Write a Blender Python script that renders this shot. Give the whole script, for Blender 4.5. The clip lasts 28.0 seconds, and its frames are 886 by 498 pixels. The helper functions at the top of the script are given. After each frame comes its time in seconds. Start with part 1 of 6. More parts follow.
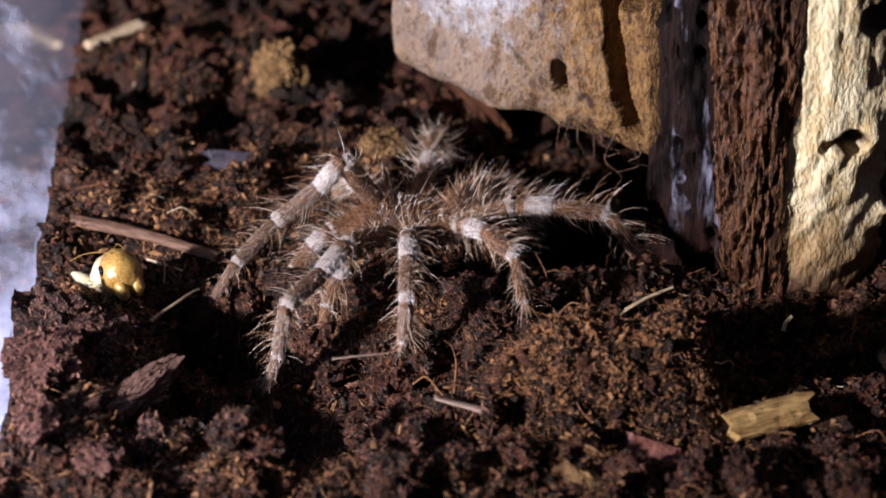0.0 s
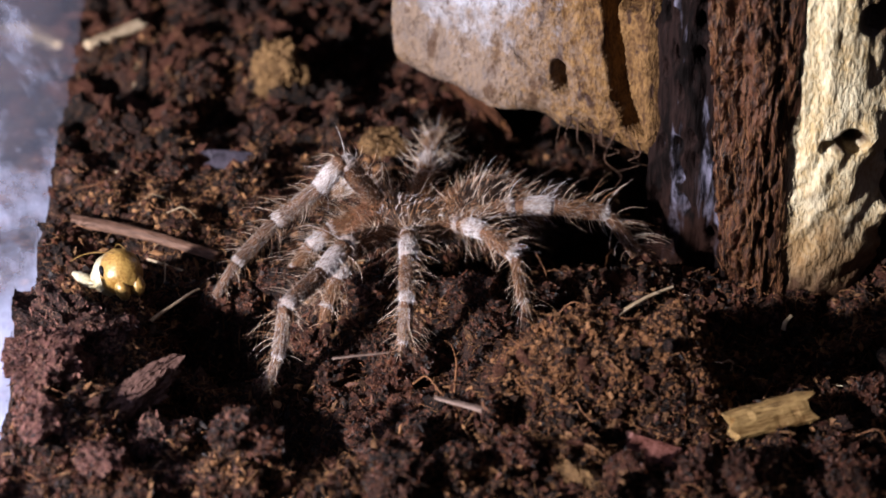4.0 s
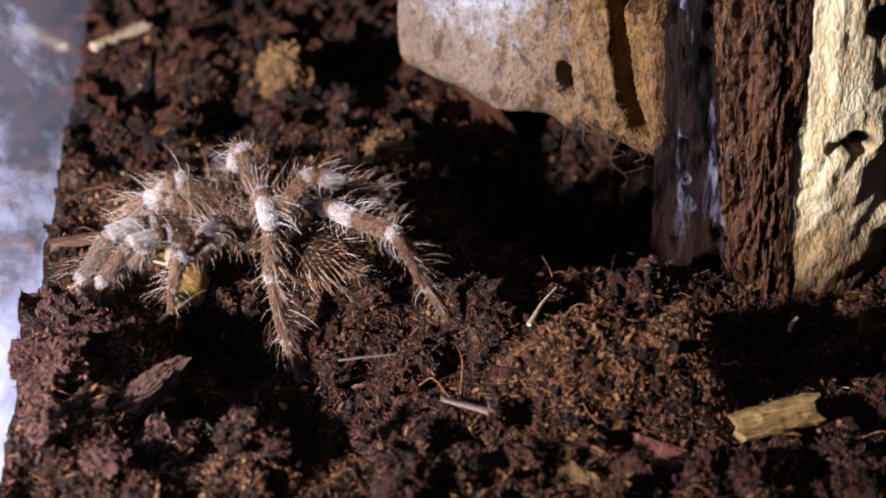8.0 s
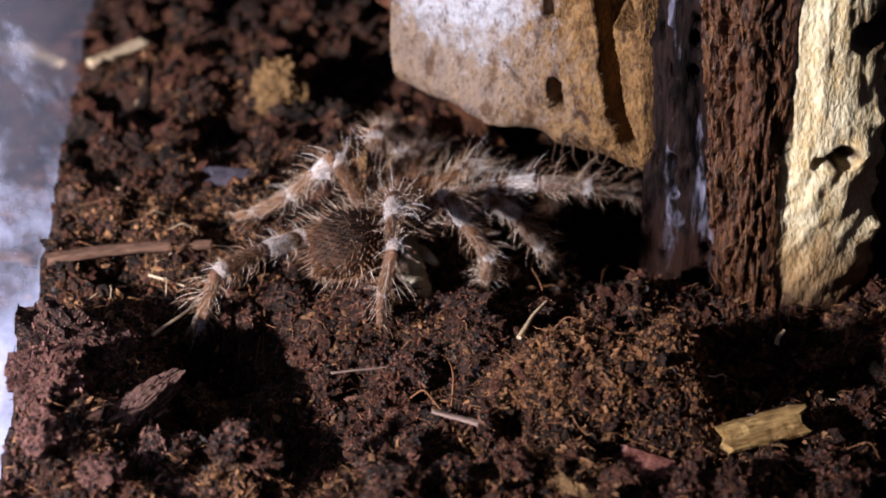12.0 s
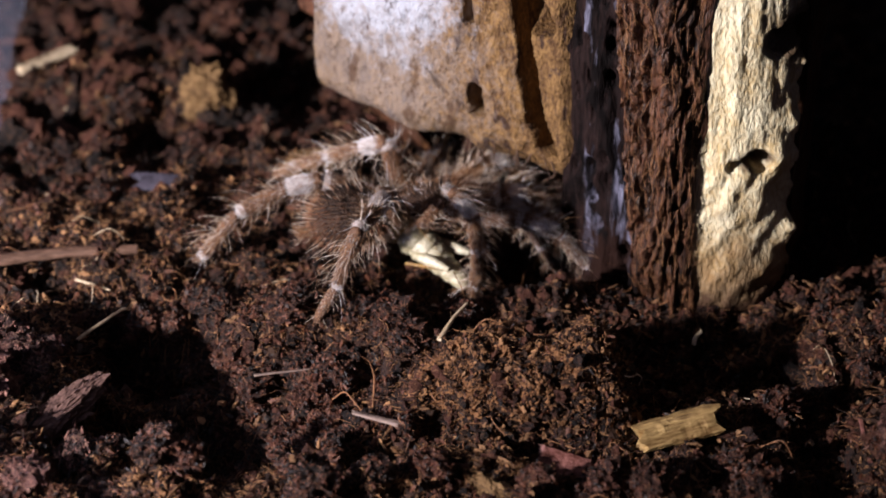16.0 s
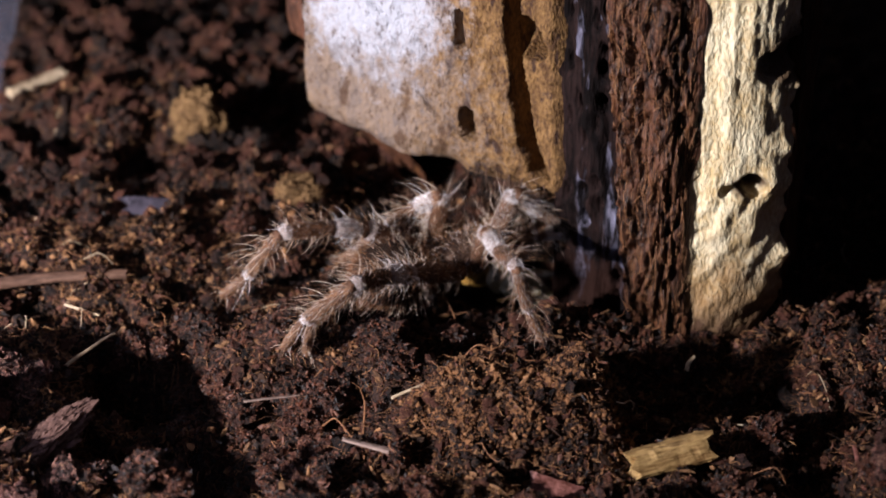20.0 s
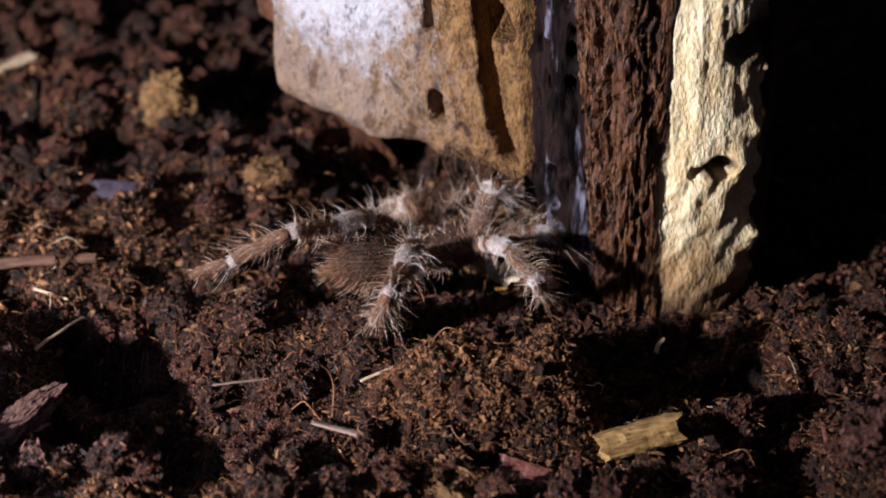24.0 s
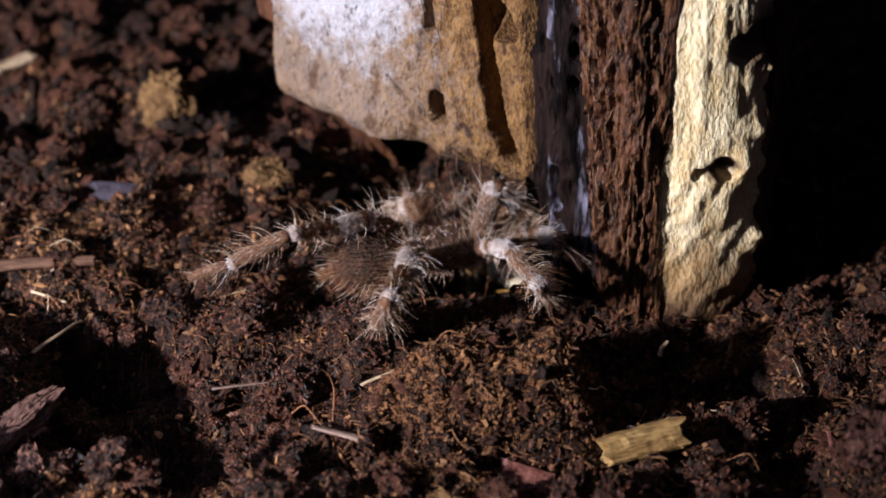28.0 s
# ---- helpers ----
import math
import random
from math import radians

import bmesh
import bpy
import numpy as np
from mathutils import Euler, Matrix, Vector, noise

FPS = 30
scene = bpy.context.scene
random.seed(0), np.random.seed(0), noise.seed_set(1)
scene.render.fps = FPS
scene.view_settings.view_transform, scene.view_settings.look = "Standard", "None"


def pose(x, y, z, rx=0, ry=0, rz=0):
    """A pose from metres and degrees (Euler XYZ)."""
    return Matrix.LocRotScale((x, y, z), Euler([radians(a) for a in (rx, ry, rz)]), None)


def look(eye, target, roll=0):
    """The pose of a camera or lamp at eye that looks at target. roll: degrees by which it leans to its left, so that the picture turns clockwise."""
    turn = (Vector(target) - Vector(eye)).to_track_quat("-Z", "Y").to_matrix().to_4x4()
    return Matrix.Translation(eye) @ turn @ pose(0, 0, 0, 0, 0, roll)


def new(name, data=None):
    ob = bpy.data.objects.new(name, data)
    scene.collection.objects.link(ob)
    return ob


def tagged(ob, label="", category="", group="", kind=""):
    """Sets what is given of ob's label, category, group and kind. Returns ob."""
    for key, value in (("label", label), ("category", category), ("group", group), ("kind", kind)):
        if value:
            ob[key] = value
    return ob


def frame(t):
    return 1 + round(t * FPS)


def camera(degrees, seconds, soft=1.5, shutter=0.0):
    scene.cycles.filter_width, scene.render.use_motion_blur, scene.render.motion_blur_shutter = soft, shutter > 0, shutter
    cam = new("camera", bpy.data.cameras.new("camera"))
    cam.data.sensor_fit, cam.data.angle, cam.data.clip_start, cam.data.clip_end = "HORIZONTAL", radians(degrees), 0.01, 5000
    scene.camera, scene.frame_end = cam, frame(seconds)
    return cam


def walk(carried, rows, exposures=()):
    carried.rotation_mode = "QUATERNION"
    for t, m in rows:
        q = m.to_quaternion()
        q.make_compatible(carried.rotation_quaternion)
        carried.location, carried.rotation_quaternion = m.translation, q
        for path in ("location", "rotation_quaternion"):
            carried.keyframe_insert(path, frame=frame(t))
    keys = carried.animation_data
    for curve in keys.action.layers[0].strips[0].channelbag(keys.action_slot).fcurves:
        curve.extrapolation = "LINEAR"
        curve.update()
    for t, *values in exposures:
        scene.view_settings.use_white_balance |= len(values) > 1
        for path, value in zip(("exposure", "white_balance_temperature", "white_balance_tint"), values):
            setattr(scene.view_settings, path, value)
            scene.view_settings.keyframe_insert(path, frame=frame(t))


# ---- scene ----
# ---- camera ----
cam = camera(20, 28.0, soft=1.8, shutter=0.8)
cam.data.dof.use_dof = True
cam.data.dof.focus_distance = 0.418
cam.data.dof.aperture_fstop = 17


def cam_pose(x, y, z, yaw, pitch, roll):
    """Millimetres and degrees: yaw to the right, pitch up, roll anticlockwise."""
    return (Matrix.Translation((x / 1000, y / 1000, z / 1000)) @ Euler((radians(90 + pitch), 0, radians(-yaw))).to_matrix().to_4x4()
            @ Matrix.Rotation(radians(roll), 4, "Z"))


PATH = [
    (0.0, cam_pose(-0.7, -377.7, 237.2, 0.087, -32.131, -0.051)),
    (0.5, cam_pose(-1.2, -378.1, 238.1, 0.157, -32.207, -0.086)),
    (1.0, cam_pose(-1.3, -378.1, 238.3, 0.170, -32.223, -0.087)),
    (1.5, cam_pose(-1.3, -378.1, 238.3, 0.172, -32.226, -0.087)),
    (2.0, cam_pose(-1.3, -378.1, 238.3, 0.172, -32.227, -0.087)),
    (2.5, cam_pose(-0.9, -378.1, 237.8, 0.120, -32.177, -0.084)),
    (3.0, cam_pose(-0.6, -378.0, 237.4, 0.077, -32.140, -0.093)),
    (3.5, cam_pose(-0.9, -378.0, 237.6, 0.115, -32.161, -0.086)),
    (5.5, cam_pose(-0.9, -378.0, 237.6, 0.119, -32.165, -0.086)),
    (6.0, cam_pose(-0.9, -378.0, 237.5, 0.119, -32.146, -0.075)),
    (6.5, cam_pose(-0.7, -377.7, 237.9, 0.074, -32.204, -0.135)),
    (7.0, cam_pose(-0.9, -378.0, 237.5, 0.024, -32.128, -0.126)),
    (7.5, cam_pose(-1.1, -377.9, 237.7, 0.058, -32.162, -0.120)),
    (8.0, cam_pose(-1.4, -378.1, 237.5, 0.034, -32.105, -0.129)),
    (8.5, cam_pose(-1.4, -378.3, 237.3, 0.027, -32.054, -0.133)),
    (9.0, cam_pose(-1.8, -378.4, 238.3, 0.063, -32.148, -0.132)),
    (9.5, cam_pose(-1.3, -378.1, 237.8, -0.052, -32.117, -0.160)),
    (10.0, cam_pose(-0.6, -377.9, 237.2, -0.122, -32.040, -0.161)),
    (10.5, cam_pose(-0.8, -378.0, 237.5, -0.078, -31.992, -0.158)),
    (11.0, cam_pose(-0.9, -377.8, 237.7, -0.129, -31.949, -0.196)),
    (11.5, cam_pose(-0.1, -379.0, 238.6, -0.038, -31.872, -0.147)),
    (12.0, cam_pose(0.5, -382.6, 240.7, -0.034, -31.829, -0.213)),
    (12.5, cam_pose(1.0, -384.6, 241.5, 0.049, -31.806, -0.177)),
    (14.5, cam_pose(3.4, -386.3, 242.8, 0.461, -31.898, -0.060)),
    (15.0, cam_pose(3.8, -386.6, 243.1, 0.411, -31.854, -0.082)),
    (15.5, cam_pose(7.2, -387.4, 243.0, 0.770, -31.741, 0.093)),
    (16.0, cam_pose(6.9, -387.9, 244.2, 1.064, -31.781, 0.090)),
    (16.5, cam_pose(6.8, -387.5, 244.9, 1.054, -31.841, 0.041)),
    (17.0, cam_pose(6.7, -386.3, 243.0, 1.083, -31.712, 0.064)),
    (17.5, cam_pose(6.5, -385.4, 242.8, 1.095, -31.790, 0.056)),
    (18.0, cam_pose(6.3, -385.2, 243.6, 1.065, -31.805, 0.041)),
    (18.5, cam_pose(5.8, -385.3, 243.3, 1.068, -31.741, 0.026)),
    (19.0, cam_pose(6.6, -385.4, 242.5, 0.976, -31.625, 0.057)),
    (19.5, cam_pose(6.5, -385.1, 243.2, 1.073, -31.687, 0.077)),
    (20.0, cam_pose(7.8, -384.8, 243.7, 1.167, -31.373, 0.143)),
    (20.5, cam_pose(7.7, -384.7, 243.9, 1.320, -31.464, 0.171)),
    (21.0, cam_pose(8.3, -383.5, 243.4, 1.343, -31.546, 0.154)),
    (21.5, cam_pose(8.5, -383.6, 243.2, 1.425, -31.613, 0.157)),
    (22.0, cam_pose(9.3, -382.9, 243.4, 1.511, -31.807, 0.162)),
    (22.5, cam_pose(9.4, -383.2, 242.8, 1.602, -31.797, 0.206)),
    (24.5, cam_pose(10.1, -385.3, 243.8, 1.649, -31.718, 0.235)),
    (25.0, cam_pose(10.1, -385.9, 245.4, 1.621, -31.828, 0.195)),
    (25.5, cam_pose(9.7, -385.8, 245.2, 1.668, -31.845, 0.173)),
    (26.0, cam_pose(9.6, -383.9, 244.2, 1.658, -31.816, 0.180)),
    (26.5, cam_pose(9.9, -382.4, 243.3, 1.598, -31.821, 0.199)),
    (27.0, cam_pose(9.6, -381.1, 242.5, 1.685, -31.850, 0.204)),
    (27.5, cam_pose(9.6, -381.1, 242.0, 1.703, -31.825, 0.182)),
    (28.0, cam_pose(10.0, -380.9, 241.7, 1.630, -31.762, 0.192)),
]

walk(cam, PATH)

# ---- light ----
world = bpy.data.worlds.new("dim_room")
scene.world = world
world.use_nodes = True
world.node_tree.nodes["Background"].inputs[0].default_value = (0.6, 0.55, 1.0, 1)
world.node_tree.nodes["Background"].inputs[1].default_value = 0.024

lamp_data = bpy.data.lights.new("terrarium_lamp", "SPOT")
lamp_data.energy = 21.5
lamp_data.color = (1.0, 0.93, 0.98)
lamp_data.spot_size = radians(52)
lamp_data.spot_blend = 1.0
lamp_data.shadow_soft_size = 0.010
lamp = new("terrarium_lamp", lamp_data)
lamp.matrix_world = look((-0.335, -0.258, 0.150), (-0.010, 0.045, 0.025))
scene.view_settings.exposure = 0.0

# ---- geometry helpers ----
CM = 0.01
rng = np.random.default_rng(11)


def hash2(i, j, seed):
    n = np.sin(i * 127.1 + j * 311.7 + seed * 74.7) * 43758.5453
    return n - np.floor(n)


def vnoise(x, y, seed=0):
    """Smooth value noise in -1..1."""
    i, j = np.floor(x), np.floor(y)
    u, v = x - i, y - j
    u, v = u * u * (3 - 2 * u), v * v * (3 - 2 * v)
    a, b = hash2(i, j, seed), hash2(i + 1, j, seed)
    c, d = hash2(i, j + 1, seed), hash2(i + 1, j + 1, seed)
    return 2 * ((a * (1 - u) + b * u) * (1 - v) + (c * (1 - u) + d * u) * v) - 1


def fbm(x, y, octaves=4, seed=0):
    return sum(vnoise(x * 2**k, y * 2**k, seed + 5 * k) / 2**k for k in range(octaves))


def cells(x, y, seed=0):
    """Distance to the nearest of a jittered lattice of points, and that point's random value."""
    i, j = np.floor(x), np.floor(y)
    best, tag = np.full(np.shape(x), 9.0), np.zeros(np.shape(x))
    for di in (-1, 0, 1):
        for dj in (-1, 0, 1):
            px, py = i + di + hash2(i + di, j + dj, seed), j + dj + hash2(i + di, j + dj, seed + 3)
            d = np.hypot(px - x, py - y)
            tag = np.where(d < best, hash2(i + di, j + dj, seed + 8), tag)
            best = np.minimum(best, d)
    return best, tag


def bump(x, y, cx, cy, rx, ry, turn=0.0):
    c, s = math.cos(radians(turn)), math.sin(radians(turn))
    dx, dy = x - cx, y - cy
    return np.exp(-(((dx * c + dy * s) / rx) ** 2 + ((dy * c - dx * s) / ry) ** 2))


def mesh_np(name, verts, faces, smooth=True):
    """A mesh from numpy arrays; faces all of one size."""
    me = bpy.data.meshes.new(name)
    verts, faces = np.asarray(verts, np.float32), np.asarray(faces, np.int32)
    n = faces.shape[1]
    me.vertices.add(len(verts))
    me.vertices.foreach_set("co", verts.ravel())
    me.loops.add(faces.size)
    me.loops.foreach_set("vertex_index", faces.ravel())
    me.polygons.add(len(faces))
    me.polygons.foreach_set("loop_start", np.arange(0, faces.size, n, dtype=np.int32))
    me.polygons.foreach_set("loop_total", np.full(len(faces), n, dtype=np.int32))
    me.polygons.foreach_set("use_smooth", np.full(len(faces), smooth))
    me.update(calc_edges=True)
    me.validate()
    return me


def grid_faces(nu, nv, wrap=False):
    idx = np.arange(nu * nv).reshape(nu, nv)
    if wrap:
        idx = np.concatenate([idx, idx[:1]])
    a, b, c, d = idx[:-1, :-1], idx[1:, :-1], idx[1:, 1:], idx[:-1, 1:]
    return np.stack([a, b, c, d], -1).reshape(-1, 4)


def thing(name, me, material, label, category, group="", kind=""):
    ob = new(name, me)
    if me and material:
        me.materials.append(material)
    return tagged(ob, label, category, group, kind)


def part(name, me, material, parent, label=""):
    ob = new(name, me)
    if material:
        me.materials.append(material)
    ob.parent = parent
    return tagged(ob, label)


ICO = []
for level in (1, 2, 3):
    b = bmesh.new()
    bmesh.ops.create_icosphere(b, subdivisions=level, radius=1.0)
    b.verts.index_update()
    ICO.append((np.array([v.co for v in b.verts]), np.array([[v.index for v in f.verts] for f in b.faces])))
    b.free()


def rock(level, seed, rough=0.35, scale=1.3):
    """A lumpy, pitted ball of radius about 1."""
    v, f = ICO[level]
    r = np.random.default_rng(seed)
    o = r.uniform(0, 50, 3)
    q = v * scale
    d = (fbm(q[:, 0] + o[0] + 3.1 * q[:, 2], q[:, 1] + o[1] + 1.7 * q[:, 2], 3, seed) + fbm(q[:, 2] + o[2] - q[:, 0], q[:, 1] * 1.3 - q[:, 0] * .6, 3, seed + 1)) * 0.5
    return v * (1 + rough * d + r.normal(0, rough * 0.12, len(v)))[:, None], f


def turns(n, r):
    """n random rotation matrices."""
    q = r.normal(size=(n, 4))
    q /= np.linalg.norm(q, axis=1)[:, None]
    w, x, y, z = q.T
    return np.stack([1 - 2 * (y * y + z * z), 2 * (x * y - w * z), 2 * (x * z + w * y),
                     2 * (x * y + w * z), 1 - 2 * (x * x + z * z), 2 * (y * z - w * x),
                     2 * (x * z - w * y), 2 * (y * z + w * x), 1 - 2 * (x * x + y * y)], -1).reshape(n, 3, 3)


def scatter_mesh(name, templates, places, sizes, r):
    """Copies of small shapes, turned at random, joined into one mesh. sizes: n x 3."""
    vs, fs, start = [], [], 0
    which = r.integers(0, len(templates), len(places))
    rot = turns(len(places), r)
    for k, (v, f) in enumerate(templates):
        m = which == k
        if not m.any():
            continue
        w = np.einsum("nij,nvj->nvi", rot[m], v[None] * sizes[m][:, None, :]) + places[m][:, None, :]
        fs.append((f[None] + (np.arange(m.sum()) * len(v))[:, None, None] + start).reshape(-1, f.shape[1]))
        vs.append(w.reshape(-1, 3))
        start += m.sum() * len(v)
    return mesh_np(name, np.concatenate(vs), np.concatenate(fs), smooth=False)


def tubes(paths, radii, sides=3):
    """Thin tapered tubes along paths (n x k x 3), with radii n x k, as one set of verts and quads."""
    n, k, _ = paths.shape
    t = np.gradient(paths, axis=1)
    t /= np.linalg.norm(t, axis=2, keepdims=True) + 1e-12
    ref = np.where(np.abs(t[..., 2:3]) > 0.9, np.array([1.0, 0, 0]), np.array([0, 0, 1.0]))
    u = np.cross(t, ref)
    u /= np.linalg.norm(u, axis=2, keepdims=True) + 1e-12
    w = np.cross(t, u)
    a = np.arange(sides) * 2 * math.pi / sides
    v = paths[:, :, None] + radii[:, :, None, None] * (u[:, :, None] * np.cos(a)[:, None] + w[:, :, None] * np.sin(a)[:, None])
    idx = np.arange(n * k * sides).reshape(n, k, sides)
    nxt = np.roll(idx, -1, axis=2)
    f = np.stack([idx[:, :-1], nxt[:, :-1], nxt[:, 1:], idx[:, 1:]], -1).reshape(-1, 4)
    return v.reshape(-1, 3), f

# ---- materials ----
def material(name, dark, light, scale=400, rough=0.85, bump_size=0.3, bump_scale=2000, stretch=(1, 1, 1), metal=0.0, spec=0.3,
             islands=0.0, objects=0.0, spots=None, spot_scale=150, spot_at=0.6):
    """A two-colour surface with coarse and fine variation, relief, and differences from piece to piece."""
    m = bpy.data.materials.new(name)
    m.use_nodes = True
    nt = m.node_tree
    n, l = nt.nodes, nt.links
    bsdf = n["Principled BSDF"]
    co = n.new("ShaderNodeTexCoord")
    mp = n.new("ShaderNodeMapping")
    mp.inputs["Scale"].default_value = stretch
    l.new(co.outputs["Object"], mp.inputs["Vector"])
    coarse, fine = n.new("ShaderNodeTexNoise"), n.new("ShaderNodeTexNoise")
    for node, s in ((coarse, scale), (fine, bump_scale)):
        node.inputs["Scale"].default_value, node.inputs["Detail"].default_value = s, 5
        l.new(mp.outputs[0], node.inputs["Vector"])
    add = n.new("ShaderNodeMath")
    add.operation = "MULTIPLY_ADD"
    add.inputs[1].default_value = 0.5
    l.new(fine.outputs[0], add.inputs[0])
    half = n.new("ShaderNodeMath")
    half.operation = "MULTIPLY"
    half.inputs[1].default_value = 0.5
    l.new(coarse.outputs[0], half.inputs[0])
    l.new(half.outputs[0], add.inputs[2])
    last = add.outputs[0]
    for amount, kind, out in ((islands, "ShaderNodeNewGeometry", "Random Per Island"), (objects, "ShaderNodeObjectInfo", "Random")):
        if amount:
            src, mul = n.new(kind), n.new("ShaderNodeMath")
            mul.operation = "MULTIPLY_ADD"
            mul.inputs[1].default_value = amount
            l.new(src.outputs[out], mul.inputs[0])
            off = n.new("ShaderNodeMath")
            off.operation = "ADD"
            off.inputs[1].default_value = -amount / 2
            l.new(last, off.inputs[0])
            l.new(off.outputs[0], mul.inputs[2])
            last = mul.outputs[0]
    ramp = n.new("ShaderNodeValToRGB")
    ramp.color_ramp.elements[0].position, ramp.color_ramp.elements[1].position = 0.39, 0.62
    ramp.color_ramp.elements[0].color, ramp.color_ramp.elements[1].color = (*dark, 1), (*light, 1)
    l.new(last, ramp.inputs[0])
    colour = ramp.outputs[0]
    if spots:
        sp = n.new("ShaderNodeTexNoise")
        sp.inputs["Scale"].default_value, sp.inputs["Detail"].default_value = spot_scale, 6
        l.new(mp.outputs[0], sp.inputs["Vector"])
        edge = n.new("ShaderNodeMapRange")
        edge.inputs[1].default_value, edge.inputs[2].default_value = spot_at, spot_at + 0.07
        l.new(sp.outputs[0], edge.inputs[0])
        mix = n.new("ShaderNodeMix")
        mix.data_type = "RGBA"
        l.new(edge.outputs[0], mix.inputs[0])
        l.new(colour, mix.inputs[6])
        mix.inputs[7].default_value = (*spots, 1)
        colour = mix.outputs[2]
    l.new(colour, bsdf.inputs["Base Color"])
    bsdf.inputs["Roughness"].default_value = rough
    bsdf.inputs["Metallic"].default_value = metal
    bsdf.inputs["Specular IOR Level"].default_value = spec
    if bump_size:
        bp = n.new("ShaderNodeBump")
        bp.inputs["Strength"].default_value, bp.inputs["Distance"].default_value = bump_size, 0.0011
        l.new(last if not (islands or objects) else add.outputs[0], bp.inputs["Height"])
        l.new(bp.outputs[0], bsdf.inputs["Normal"])
    return m


def stain(m, colour, centre, radius, stretch=(1, 1, 1), ragged=0.5, scale=120, most=1.0, soft=0.12):
    """Adds a blotch of colour with a ragged edge, in the object's own space."""
    nt = m.node_tree
    n, l = nt.nodes, nt.links
    bsdf = n["Principled BSDF"]
    old = bsdf.inputs["Base Color"].links[0].from_socket
    co, mp = n.new("ShaderNodeTexCoord"), n.new("ShaderNodeMapping")
    mp.vector_type = "POINT"
    mp.inputs["Location"].default_value = [-c * s / radius for c, s in zip(centre, stretch)]
    mp.inputs["Scale"].default_value = [s / radius for s in stretch]
    l.new(co.outputs["Object"], mp.inputs["Vector"])
    ln = n.new("ShaderNodeVectorMath")
    ln.operation = "LENGTH"
    l.new(mp.outputs[0], ln.inputs[0])
    ns = n.new("ShaderNodeTexNoise")
    ns.inputs["Scale"].default_value, ns.inputs["Detail"].default_value = scale, 9
    ns.inputs["Roughness"].default_value = 0.68
    l.new(co.outputs["Object"], ns.inputs["Vector"])
    ad = n.new("ShaderNodeMath")
    ad.operation = "MULTIPLY_ADD"
    ad.inputs[1].default_value = ragged * 2
    l.new(ns.outputs[0], ad.inputs[0])
    l.new(ln.outputs["Value"], ad.inputs[2])
    mr = n.new("ShaderNodeMapRange")
    mr.inputs[1].default_value, mr.inputs[2].default_value = 0.97 - soft + ragged, 0.97 + soft + ragged
    mr.inputs[3].default_value, mr.inputs[4].default_value = most, 0.0
    l.new(ad.outputs[0], mr.inputs[0])
    mx = n.new("ShaderNodeMix")
    mx.data_type = "RGBA"
    l.new(mr.outputs[0], mx.inputs[0])
    l.new(old, mx.inputs[6])
    mx.inputs[7].default_value = (*colour, 1)
    l.new(mx.outputs[2], bsdf.inputs["Base Color"])
    return m


def fleck(m, colour, scale, at, stretch=(1, 1, 1), most=1.0):
    """Adds small flecks of a colour all over."""
    nt = m.node_tree
    n, l = nt.nodes, nt.links
    bsdf = n["Principled BSDF"]
    old = bsdf.inputs["Base Color"].links[0].from_socket
    co, mp, ns = n.new("ShaderNodeTexCoord"), n.new("ShaderNodeMapping"), n.new("ShaderNodeTexNoise")
    mp.inputs["Scale"].default_value = stretch
    l.new(co.outputs["Object"], mp.inputs[0])
    l.new(mp.outputs[0], ns.inputs["Vector"])
    ns.inputs["Scale"].default_value, ns.inputs["Detail"].default_value, ns.inputs["Roughness"].default_value = scale, 7, 0.65
    mr, mx = n.new("ShaderNodeMapRange"), n.new("ShaderNodeMix")
    mr.inputs[1].default_value, mr.inputs[2].default_value, mr.inputs[4].default_value = at, at + 0.09, most
    l.new(ns.outputs[0], mr.inputs[0])
    mx.data_type = "RGBA"
    l.new(mr.outputs[0], mx.inputs[0])
    l.new(old, mx.inputs[6])
    mx.inputs[7].default_value = (*colour, 1)
    l.new(mx.outputs[2], bsdf.inputs["Base Color"])
    return m


